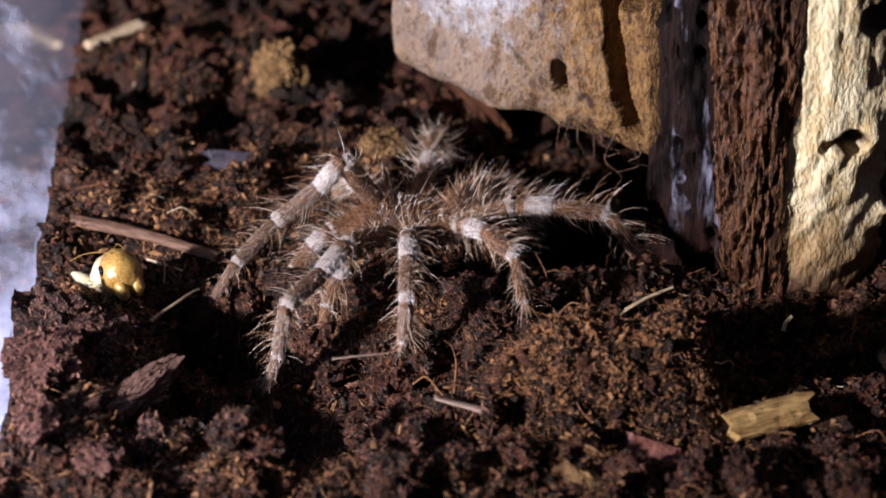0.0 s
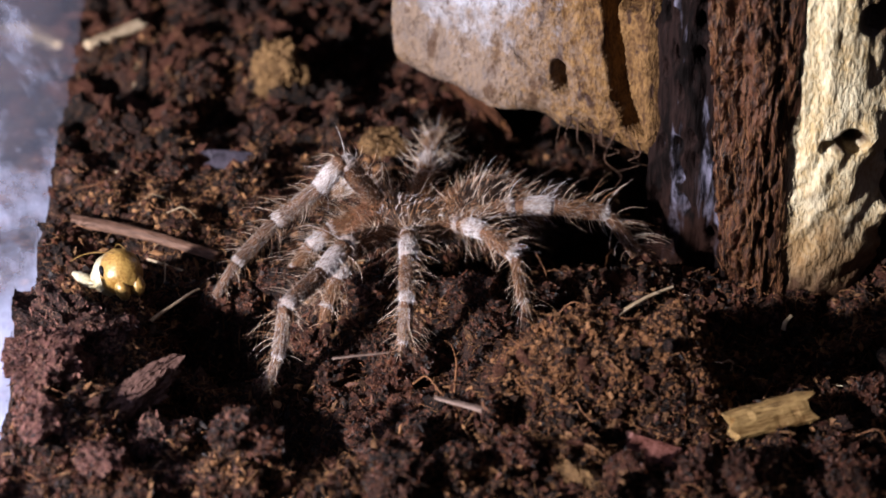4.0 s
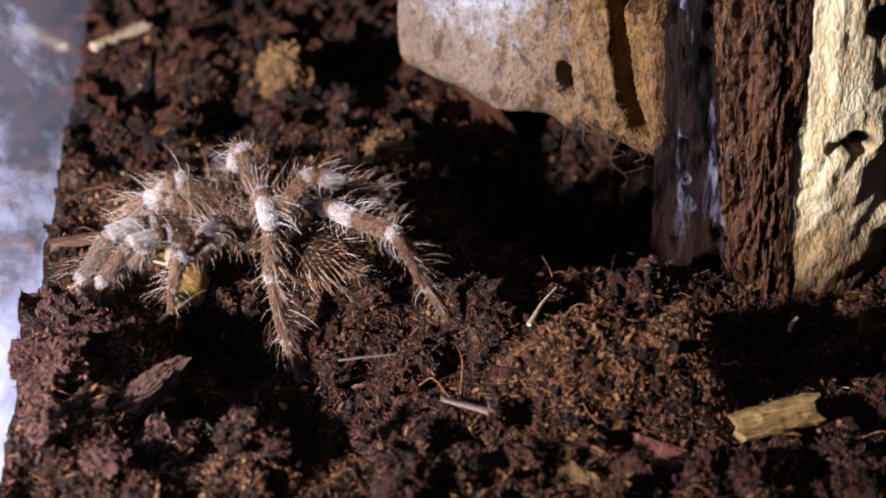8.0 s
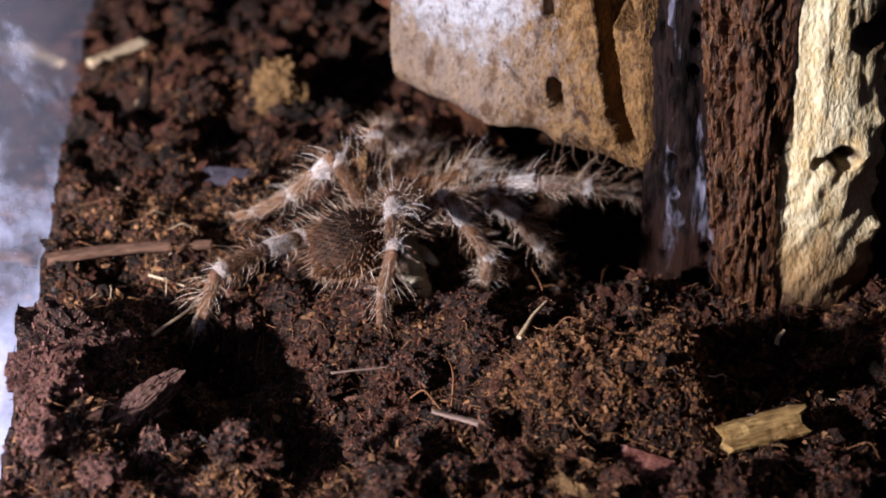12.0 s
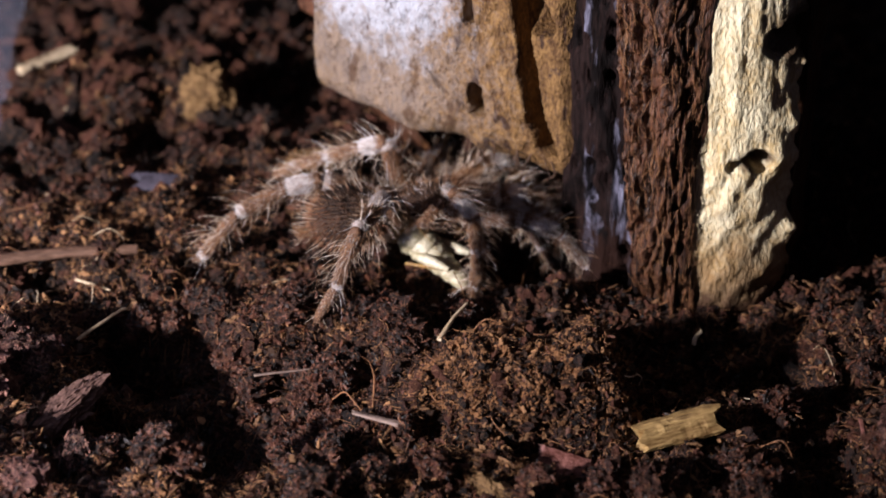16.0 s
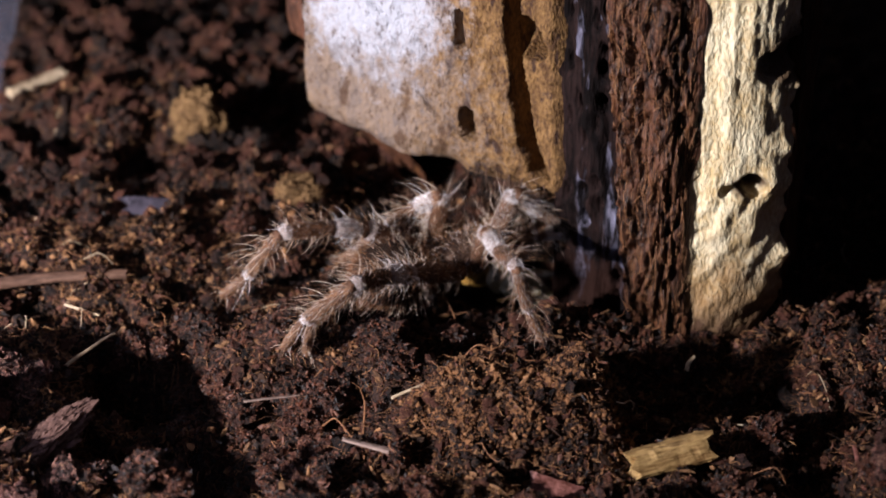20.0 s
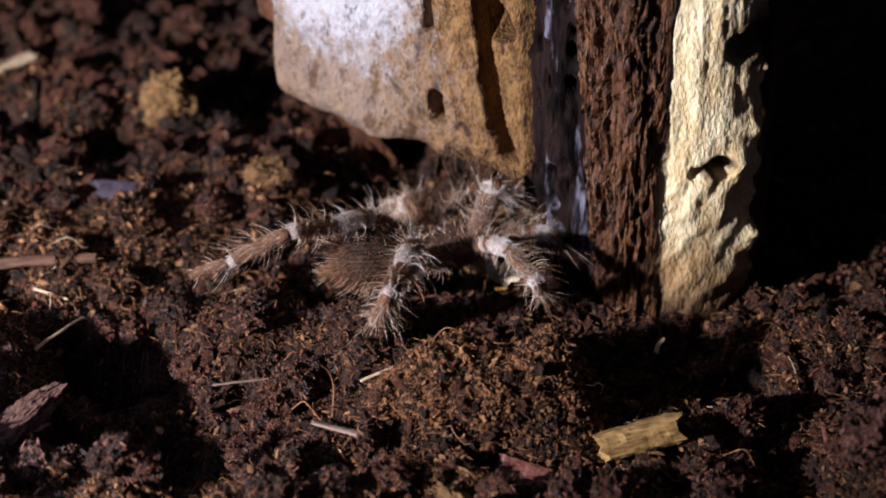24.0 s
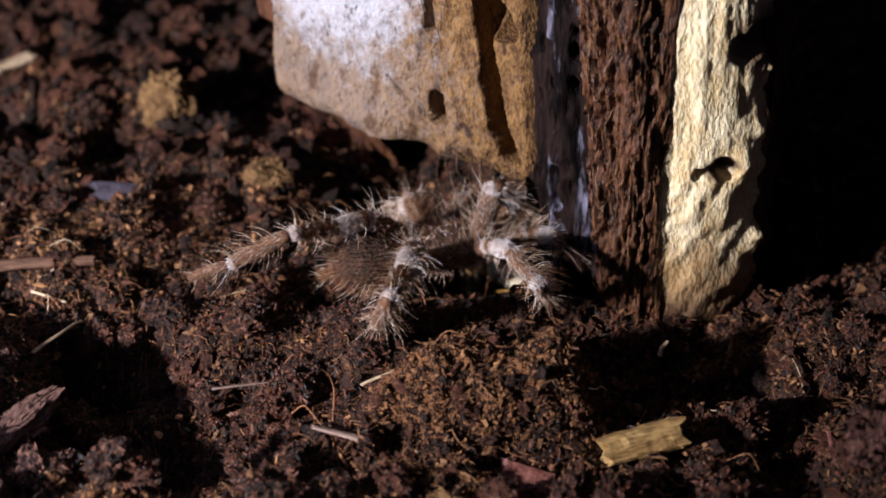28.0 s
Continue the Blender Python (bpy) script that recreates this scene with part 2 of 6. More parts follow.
def threads(m, colour, scale, width=0.018, most=0.9):
    """Adds thin curled strands of a paler colour, as of plant fibre pressed into the surface."""
    nt = m.node_tree
    n, l = nt.nodes, nt.links
    bsdf = n["Principled BSDF"]
    old = bsdf.inputs["Base Color"].links[0].from_socket
    co, ns, br = n.new("ShaderNodeTexCoord"), n.new("ShaderNodeTexNoise"), n.new("ShaderNodeTexNoise")
    ns.inputs["Scale"].default_value, ns.inputs["Detail"].default_value = scale, 1.5
    br.inputs["Scale"].default_value, br.inputs["Detail"].default_value = scale * 0.7, 2
    l.new(co.outputs["Object"], ns.inputs["Vector"])
    l.new(co.outputs["Object"], br.inputs["Vector"])
    off, mag, line, gap, both, mx = (n.new("ShaderNodeMath"), n.new("ShaderNodeMath"), n.new("ShaderNodeMapRange"), n.new("ShaderNodeMapRange"), n.new("ShaderNodeMath"), n.new("ShaderNodeMix"))
    off.operation, off.inputs[1].default_value = "SUBTRACT", 0.5
    mag.operation, both.operation = "ABSOLUTE", "MULTIPLY"
    l.new(ns.outputs[0], off.inputs[0])
    l.new(off.outputs[0], mag.inputs[0])
    line.inputs[1].default_value, line.inputs[2].default_value, line.inputs[3].default_value, line.inputs[4].default_value = width * 0.4, width, most, 0.0
    gap.inputs[1].default_value, gap.inputs[2].default_value = 0.47, 0.56
    l.new(mag.outputs[0], line.inputs[0])
    l.new(br.outputs["Color"], gap.inputs[0])
    l.new(line.outputs[0], both.inputs[0])
    l.new(gap.outputs[0], both.inputs[1])
    mx.data_type = "RGBA"
    l.new(both.outputs[0], mx.inputs[0])
    l.new(old, mx.inputs[6])
    mx.inputs[7].default_value = (*colour, 1)
    l.new(mx.outputs[2], bsdf.inputs["Base Color"])
    return m


SOIL = material("moist_peat", (0.00344, 0.00111, 0.000726), (0.0317, 0.00959, 0.00514), 260, 0.75, 1.0, 2600, spots=(0.0895, 0.0362, 0.0169), spot_scale=900, spot_at=0.64)
CRUMB = material("peat_crumbs", (0.00413, 0.00134, 0.000846), (0.0606, 0.0178, 0.00895), 900, 0.75, 1.0, 4500, islands=0.5)
CLOD = material("peat_clod", (0.00413, 0.00134, 0.000846), (0.0509, 0.0149, 0.00774), 700, 0.8, 1.0, 3200, spots=(0.103, 0.0385, 0.0194), spot_scale=1500, spot_at=0.6, objects=0.25)
# Paler copies of clod and shards: strong lamp light put into the colour.
LITCLOD = material("lit_peat_clod", (0.0102, 0.00414, 0.00325), (0.107, 0.0431, 0.0334), 700, 0.8, 1.0, 3200, spots=(0.158, 0.0705, 0.0538), spot_scale=1500, spot_at=0.6, objects=0.2)
LITSHARD = material("lit_peat_shards", (0.0118, 0.00505, 0.00373), (0.166, 0.0728, 0.0534), 900, 0.6, 0.4, 4500, islands=0.8)
TAN = material("tan_clump", (0.07, 0.036, 0.013), (0.25, 0.145, 0.06), 300, 0.85, 0.9, 2200)
FIBRE = material("coir_fibre", (0.016, 0.0065, 0.003), (0.27, 0.122, 0.056), 500, 0.6, 0.2, 3000, islands=0.9)
CHIPWOOD = material("pale_wood", (0.16, 0.085, 0.026), (0.50, 0.33, 0.13), 500, 0.7, 0.6, 2500, stretch=(0.15, 1, 1))
TWIG = material("brown_twig", (0.045, 0.021, 0.013), (0.155, 0.084, 0.055), 300, 0.65, 0.6, 2200, stretch=(0.2, 1, 1))
BARKCHIP = material("bark_chip", (0.045, 0.021, 0.016), (0.155, 0.084, 0.066), 350, 0.8, 0.8, 2400, stretch=(0.35, 1, 1))
CHIPWOOD = fleck(CHIPWOOD, (0.09, 0.045, 0.018), 500, 0.56, (0.12, 1, 1), 0.8)
STRAW = material("dry_straw", (0.36, 0.26, 0.15), (0.66, 0.53, 0.37), 500, 0.5, 0.3, 3000, stretch=(0.2, 1, 1))
SLATE = material("blue_grey_chip", (0.022, 0.02, 0.028), (0.07, 0.06, 0.08), 400, 0.45, 0.4, 2000)
REDCHIP = material("red_brown_chip", (0.10, 0.03, 0.02), (0.26, 0.11, 0.09), 400, 0.5, 0.4, 2000)

FACE = material("weathered_heartwood", (0.066, 0.030, 0.009), (0.235, 0.13, 0.046), 420, 0.8, 1.0, 2200, stretch=(1, 1, 0.5), spots=(0.035, 0.015, 0.008), spot_scale=380, spot_at=0.575)
FACE = stain(FACE, (0.21, 0.172, 0.152), (0.000, 0.016, 0.034), 0.020, (1, 0.6, 1.1), 1.5, 700, 0.6, 0.5)
FACE = stain(FACE, (0.39, 0.405, 0.455), (0.002, 0.014, 0.056), 0.0148, (1, 0.6, 0.85), 1.0, 300, 0.9, 0.32)
FACE = fleck(FACE, (0.055, 0.024, 0.009), 230, 0.565, (1, 1, 0.6), 0.8)
FACE = fleck(FACE, (0.045, 0.02, 0.009), 800, 0.57, (1, 1, 0.6), 0.7)
# The blue-grey spots are glints on the ridge, painted as colour.
RIDGE = material("dark_rotten_wood", (0.003, 0.002, 0.002), (0.020, 0.011, 0.010), 300, 0.8, 1.0, 1800, stretch=(1, 1, 0.16), spec=0.06, spots=(0.17, 0.167, 0.23), spot_scale=210, spot_at=0.54)
# Foot of the ridge: brown bits, darkened with the base's shadow in the colour.
RIDGE = stain(RIDGE, (0.016, 0.007, 0.005), (0.042, -0.01, 0.002), 0.010, (1, 0.4, 0.8), 0.9, 300, 0.9, 0.3)
RIDGE = fleck(RIDGE, (0.003, 0.002, 0.002), 300, 0.52, (1, 1, 0.35), 0.95)
BARK = material("brown_bark", (0.010, 0.004, 0.0026), (0.145, 0.060, 0.032), 620, 0.42, 1.0, 2600, stretch=(1, 1, 0.16), spots=(0.30, 0.15, 0.05), spot_scale=110, spot_at=0.66)
GREYWOOD = material("grey_splinter_wood", (0.10, 0.065, 0.05), (0.32, 0.23, 0.19), 400, 0.7, 0.5, 2400, stretch=(0.2, 1, 1))
SHARD = material("peat_shards", (0.00578, 0.00194, 0.00109), (0.103, 0.033, 0.0153), 900, 0.5, 0.4, 4500, islands=0.8, spec=0.45)
HUSK = material("golden_husk", (0.033, 0.0135, 0.00509), (0.32, 0.161, 0.0712), 900, 0.7, 0.6, 4500, islands=0.7)
DRYCRUMB = material("dry_peat_grains", (0.0215, 0.00804, 0.00315), (0.268, 0.124, 0.0519), 900, 0.85, 1.0, 4500, islands=0.5)
INNER = material("cream_inner_wood", (0.62, 0.455, 0.22), (0.90, 0.82, 0.57), 220, 0.75, 0.9, 1600, stretch=(1, 1, 0.5), spots=(0.40, 0.25, 0.11), spot_scale=240, spot_at=0.67)
# Ochre soil staining at the foot, which also carries the shaded bottom fade.
INNER = stain(INNER, (0.22, 0.115, 0.04), (0.064, -0.018, 0.0), 0.0175, (0.7, 0.5, 1.0), 0.9, 160, 0.85, 0.4)
# Hole and upper pit: brown wood with the recess's shade painted in.
INNER = stain(INNER, (0.045, 0.02, 0.01), (0.0672, -0.0165, 0.0316), 0.0034, (1.0, 0.3, 1.6), 0.5, 300, 0.95, 0.25)
INNER = stain(INNER, (0.07, 0.03, 0.012), (0.0735, -0.0135, 0.0548), 0.006, (1.0, 0.3, 1.0), 0.7, 250, 0.9, 0.3)

BARK = fleck(BARK, (0.20, 0.085, 0.03), 420, 0.60, (1, 1, 0.25), 0.8)
BARK = fleck(BARK, (0.008, 0.0035, 0.0025), 260, 0.57, (1, 1, 0.3), 0.9)
BARKFIBRE = material("bark_fibre", (0.016, 0.0065, 0.004), (0.27, 0.13, 0.06), 600, 0.5, 0.3, 2600, islands=0.9)
ROOT = material("dark_root", (0.02, 0.010, 0.006), (0.10, 0.052, 0.03), 400, 0.7, 0.5, 2400)
# Darker band low on the inner wood: shade at the log's base, as colour.
INNER = stain(INNER, (0.05, 0.022, 0.010), (0.064, -0.018, -0.006), 0.0125, (0.45, 0.4, 1.0), 0.8, 260, 0.95, 0.3)

for soil_material, pale in ((SOIL, (0.15, 0.075, 0.034)), (CLOD, (0.17, 0.08, 0.038)), (LITCLOD, (0.21, 0.115, 0.075)), (CRUMB, (0.16, 0.075, 0.034))):
    threads(soil_material, pale, 520)
    threads(soil_material, pale, 1100, 0.022, 0.7)
TANFLAKE = material("tan_husk_chips", (0.0317, 0.0128, 0.00584), (0.207, 0.107, 0.0501), 900, 0.7, 0.6, 4500, islands=0.9)

# ---- ground ----
def soil_height(x, y):
    """The soil's height in centimetres at places in centimetres."""
    h = 0.14 * fbm(x / 3.0, y / 3.0, 2, 3)
    q = ((x - 2.55 + 0.22 * fbm(x * 1.3, y * 1.3, 3, 61)) / 1.95) ** 2 + ((y + 4.72 + 0.16 * fbm(x * 1.3, y * 1.3, 3, 66)) / 0.95) ** 2
    h = h + 0.8 * np.exp(-q ** 3) + 0.5 * bump(x, y, 2.5, -4.5, 1.4, 0.7, -4) + 0.35 * bump(x, y, 3.8, -4.6, 0.6, 0.45) + 0.4 * bump(x, y, 4.2, -4.3, 0.55, 0.35)
    h = h + 0.5 * bump(x, y, 2.9, -2.0, 1.2, 0.4, 8) + 0.35 * bump(x, y, 0.5, -2.75, 0.65, 0.5)
    h = h + 0.5 * bump(x, y, -6.3, -3.9, 1.5, 1.1) + 0.6 * bump(x, y, -5.6, -5.6, 1.6, 0.9, 30) + 0.35 * bump(x, y, -1.6, -2.0, 1.6, 0.7)
    h = h + 0.45 * bump(x, y, -1.4, 2.6, 2.0, 1.1) + 0.4 * bump(x, y, -4.2, 1.0, 1.8, 1.2) + 0.45 * bump(x, y, -4.5, 6.5, 2.5, 2.0)
    h = h + 0.5 * bump(x, y, 9.2, -2.6, 1.4, 0.6) + 0.7 * bump(x, y, 8.8, -6.6, 0.9, 0.8) + 0.25 * bump(x, y, 7.4, -2.6, 0.8, 0.4)
    h = h - 1.0 * bump(x, y, -3.75, -3.2, 0.8, 0.8) - 1.2 * bump(x, y, 6.2, -3.4, 2.0, 0.75, -4) - 0.5 * bump(x, y, 6.0, -2.4, 1.8, 0.5) - 1.7 * np.clip(1.5 * bump(x, y, 2.7, 1.05, 1.9, 1.1, -25), 0, 1)
    h = h - 0.6 * bump(x, y, 0.9, -1.5, 0.9, 0.35) - 0.4 * bump(x, y, 1.3, -0.9, 1.2, 0.6) - 1.0 * bump(x, y, -2.5, -4.35, 1.1, 0.7, 20) - 1.6 * bump(x, y, 3.2, 2.5, 2.6, 1.3) - 0.9 * bump(x, y, 0.2, -1.3, 0.9, 0.4) - 0.5 * bump(x, y, -1.5, -5.2, 1.8, 1.0) - 0.22 * bump(x, y, -1.4, -3.2, 2.0, 1.4) + 0.6 * bump(x, y, -4.2, -5.8, 0.6, 0.45) + 0.6 * bump(x, y, -3.2, -6.7, 0.6, 0.4) - 1.6 * bump(x, y, -3.2, -5.2, 1.8, 0.95, 12) - 0.9 * bump(x, y, 7.6, -6.0, 0.5, 1.3) - 0.5 * bump(x, y, -1.2, -3.4, 0.9, 0.4)
    h = h - 0.7 * bump(x, y, -4.2, 4.0, 1.0, 0.7) - 0.7 * bump(x, y, -1.6, 6.2, 1.3, 0.9) - 0.6 * bump(x, y, -5.8, -0.9, 0.5, 0.4) - 0.6 * bump(x, y, -6.2, 4.9, 0.7, 0.6)
    h = h - 0.5 * bump(x, y, 0.2, -6.3, 0.8, 0.4) - 0.5 * bump(x, y, 3.6, -6.2, 1.0, 0.35) - 0.5 * bump(x, y, 5.2, -6.6, 1.2, 0.3)
    for cx, cy, rx, ry, turn, deep in ((-3.65, -2.6, 1.0, 0.6, -12, 1.5), (-2.3, -4.8, 1.0, 0.42, -35, 0.9), (0.1, -1.25, 0.8, 0.36, -25, 1.2)):
        ex, ey = x + 0.16 * fbm(x * 1.4, y * 1.4, 2, 73), y + 0.16 * fbm(x * 1.4, y * 1.4, 2, 77)
        h = h - deep * np.exp(-(np.log(bump(ex, ey, cx, cy, rx, ry, turn) + 1e-12) ** 2))
    h = h - 0.45 * bump(x, y, -2.5, -3.3, 0.5, 0.7)
    wx, wy = x + 0.18 * fbm(x * 1.6, y * 1.6, 2, 21), y + 0.18 * fbm(x * 1.6, y * 1.6, 2, 31)
    d, tag = cells(wx / 0.8, wy / 0.8, 4)
    smooth = 1 - 0.75 * bump(x, y, 2.5, -4.75, 1.9, 0.95, -4)
    h = h + smooth * (0.12 + 0.42 * tag) * np.clip(1 - 1.7 * d * d, -0.5, 1)
    d, tag = cells(wx / 0.33, wy / 0.33, 9)
    h = h + (0.04 + 0.15 * tag) * np.clip(1 - 1.8 * d * d, -0.5, 1)
    d, tag = cells(wx / 0.14, wy / 0.14, 15)
    h = h + 0.06 * tag * np.clip(1 - 1.6 * d * d, -0.5, 1)
    return h + 0.03 * fbm(x * 14, y * 14, 2, 41)


def glass_line(y):
    return -7.0 - 0.03 * (y + 4)


def build_ground():
    fine_x, fine_y = np.arange(-8, 10.6, 0.055), np.arange(-9.0, 12.5, 0.06)
    xs = np.concatenate([fine_x, np.linspace(10.9, 24, 40)])
    ys = np.concatenate([np.linspace(-16, -9.2, 30), fine_y, np.linspace(12.8, 22, 40)])
    x, y = np.meshgrid(xs, ys, indexing="ij")
    x = np.maximum(x, glass_line(y) + 0.02)
    z = soil_height(x, y)
    v = np.stack([x, y, z], -1).reshape(-1, 3) * CM
    return thing("ground", mesh_np("ground", v, grid_faces(len(xs), len(ys))), SOIL,
                 "dark brown moist crumbly coir soil floor", "soil", kind="structure")


ground = build_ground()


def on_soil(x, y, up=0.0):
    return (x * CM, y * CM, (float(soil_height(np.array(x), np.array(y))) + up) * CM)


# ---- terrarium ----
def slab(name, a, b, z0, z1, thick, mat, label, category, kind="structure"):
    """An upright slab of some thickness between two places in plan (centimetres)."""
    a, b = np.array(a), np.array(b)
    d = (b - a) / np.linalg.norm(b - a)
    nrm = np.array([-d[1], d[0]]) * thick
    v = [(*p, z) for z in (z0, z1) for p in (a, b, b + nrm, a + nrm)]
    f = [(0, 1, 2, 3), (7, 6, 5, 4), (0, 4, 5, 1), (1, 5, 6, 2), (2, 6, 7, 3), (3, 7, 4, 0)]
    return thing(name, mesh_np(name, np.array(v) * CM, f, False), mat, label, category, kind=kind)


def clear_wall_material():
    m = bpy.data.materials.new("hazed_acrylic")
    m.use_nodes = True
    nt = m.node_tree
    n, l = nt.nodes, nt.links
    out, haze = n["Material Output"], n["Principled BSDF"]
    haze.inputs["Base Color"].default_value = (0.72, 0.77, 0.92, 1)
    haze.inputs["Roughness"].default_value = 0.5
    thru, both = n.new("ShaderNodeBsdfTranslucent"), n.new("ShaderNodeMixShader")
    thru.inputs[0].default_value = (0.5, 0.55, 0.76, 1)
    both.inputs[0].default_value = 0.6
    l.new(haze.outputs[0], both.inputs[1])
    l.new(thru.outputs[0], both.inputs[2])
    clear, gloss, mix, top = n.new("ShaderNodeBsdfTransparent"), n.new("ShaderNodeBsdfGlossy"), n.new("ShaderNodeMixShader"), n.new("ShaderNodeMixShader")
    gloss.inputs["Roughness"].default_value = 0.12
    fres = n.new("ShaderNodeFresnel")
    fres.inputs[0].default_value = 1.49
    co = n.new("ShaderNodeTexCoord")
    lean, mp = n.new("ShaderNodeMapping"), n.new("ShaderNodeMapping")
    lean.inputs["Rotation"].default_value = (radians(32), 0, 0)
    mp.inputs["Scale"].default_value = (1, 0.14, 1)
    l.new(co.outputs["Object"], lean.inputs[0])
    l.new(lean.outputs[0], mp.inputs[0])
    ns, dots = n.new("ShaderNodeTexNoise"), n.new("ShaderNodeTexVoronoi")
    ns.inputs["Scale"].default_value, ns.inputs["Detail"].default_value = 110, 9
    ns.inputs["Roughness"].default_value = 0.62
    dots.inputs["Scale"].default_value = 900
    l.new(mp.outputs[0], ns.inputs["Vector"])
    l.new(mp.outputs[0], dots.inputs["Vector"])
    sep = n.new("ShaderNodeSeparateXYZ")
    l.new(lean.outputs[0], sep.inputs[0])
    low = n.new("ShaderNodeMapRange")
    low.inputs[1].default_value, low.inputs[2].default_value, low.inputs[3].default_value, low.inputs[4].default_value = -0.025, 0.045, 0.22, -0.20
    l.new(sep.outputs["Z"], low.inputs[0])
    ad = n.new("ShaderNodeMath")
    l.new(ns.outputs[0], ad.inputs[0])
    l.new(low.outputs[0], ad.inputs[1])
    mr = n.new("ShaderNodeMapRange")
    mr.inputs[1].default_value, mr.inputs[2].default_value, mr.inputs[3].default_value, mr.inputs[4].default_value = 0.40, 0.80, 0.12, 0.80
    l.new(ad.outputs[0], mr.inputs[0])
    dt = n.new("ShaderNodeMapRange")
    dt.inputs[1].default_value, dt.inputs[2].default_value, dt.inputs[3].default_value, dt.inputs[4].default_value = 0.03, 0.10, 0.7, 0.0
    l.new(dots.outputs["Distance"], dt.inputs[0])
    mxm = n.new("ShaderNodeMath")
    mxm.operation = "MAXIMUM"
    l.new(mr.outputs[0], mxm.inputs[0])
    l.new(dt.outputs[0], mxm.inputs[1])
    l.new(mxm.outputs[0], mix.inputs[0])
    l.new(both.outputs[0], mix.inputs[2])
    l.new(fres.outputs[0], top.inputs[0])
    l.new(clear.outputs[0], top.inputs[1])
    l.new(gloss.outputs[0], top.inputs[2])
    l.new(top.outputs[0], mix.inputs[1])
    l.new(mix.outputs[0], out.inputs[0])
    return m


ACRYLIC = clear_wall_material()
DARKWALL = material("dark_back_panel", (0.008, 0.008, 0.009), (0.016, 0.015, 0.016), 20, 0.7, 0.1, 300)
TABLE = material("grey_table", (0.12, 0.13, 0.17), (0.22, 0.23, 0.28), 15, 0.6, 0.1, 300)
wall_left = slab("wall_left", (glass_line(-14), -14), (glass_line(20), 20), -2.0, 20, 0.3, ACRYLIC, "hazed scratched clear acrylic terrarium wall", "terrarium wall")
wall_left.visible_shadow = False
# Back and right panels are added out of view; near-black colour stands for no light.
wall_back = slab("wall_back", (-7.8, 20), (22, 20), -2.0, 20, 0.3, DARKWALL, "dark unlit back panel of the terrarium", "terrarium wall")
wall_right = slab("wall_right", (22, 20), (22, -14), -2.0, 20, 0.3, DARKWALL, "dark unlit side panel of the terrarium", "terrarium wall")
table = thing("table", mesh_np("table", np.array([(x, y, z) for z in (-4.5, -2.3) for x, y in ((-68, -58), (60, -58), (60, 60), (-68, 60))]) * CM, [(3, 2, 1, 0), (4, 5, 6, 7), (0, 1, 5, 4), (1, 2, 6, 5), (2, 3, 7, 6), (3, 0, 4, 7)], False), TABLE, "plain grey tabletop under the terrarium", "table", kind="structure")
outside = slab("backdrop", (-70, -60), (-70, 80), -20, 60, 0.5, TABLE, "dim grey room beyond the terrarium", "backdrop")


# ---- log ----
LOG_PLAN = [(-0.95, 2.5), (0.65, 1.2), (1.94, 0.44), (3.04, -0.18), (3.55, -0.6), (4.2, -1.2), (4.65, -1.45), (5.1, -1.75), (5.65, -1.8), (6.4, -1.85), (7.0, -1.65), (7.5, -1.25)]
LOG_BACK = [(7.5, -1.25), (8.0, 0.2), (7.6, 3.0), (4.5, 5.2), (0.5, 5.2), (-1.2, 3.9), (-0.95, 2.5)]


def along(plan, s):
    """Places on a polyline in plan by the x (front) or the share of its length, smoothed, with outward normals."""
    p = np.array(plan)
    seg = np.r_[0, np.cumsum(np.hypot(*np.diff(p, axis=0).T))]
    q = s * seg[-1]
    w = 0.25
    pts = sum(np.stack([np.interp(q + o, seg, p[:, 0]), np.interp(q + o, seg, p[:, 1])], -1) for o in (-w, -w / 2, 0, w / 2, w)) / 5
    d = np.stack([np.interp(q + 0.2, seg, p[:, 0]) - np.interp(q - 0.2, seg, p[:, 0]), np.interp(q + 0.2, seg, p[:, 1]) - np.interp(q - 0.2, seg, p[:, 1])], -1)
    d /= np.linalg.norm(d, axis=-1, keepdims=True) + 1e-9
    return pts, np.stack([d[..., 1], -d[..., 0]], -1), seg[-1]


def share_at(x):
    """The share of the front's length at which it passes x."""
    p = np.array(LOG_PLAN)
    seg = np.r_[0, np.cumsum(np.hypot(*np.diff(p, axis=0).T))]
    return np.interp(x, p[:, 0], seg / seg[-1])


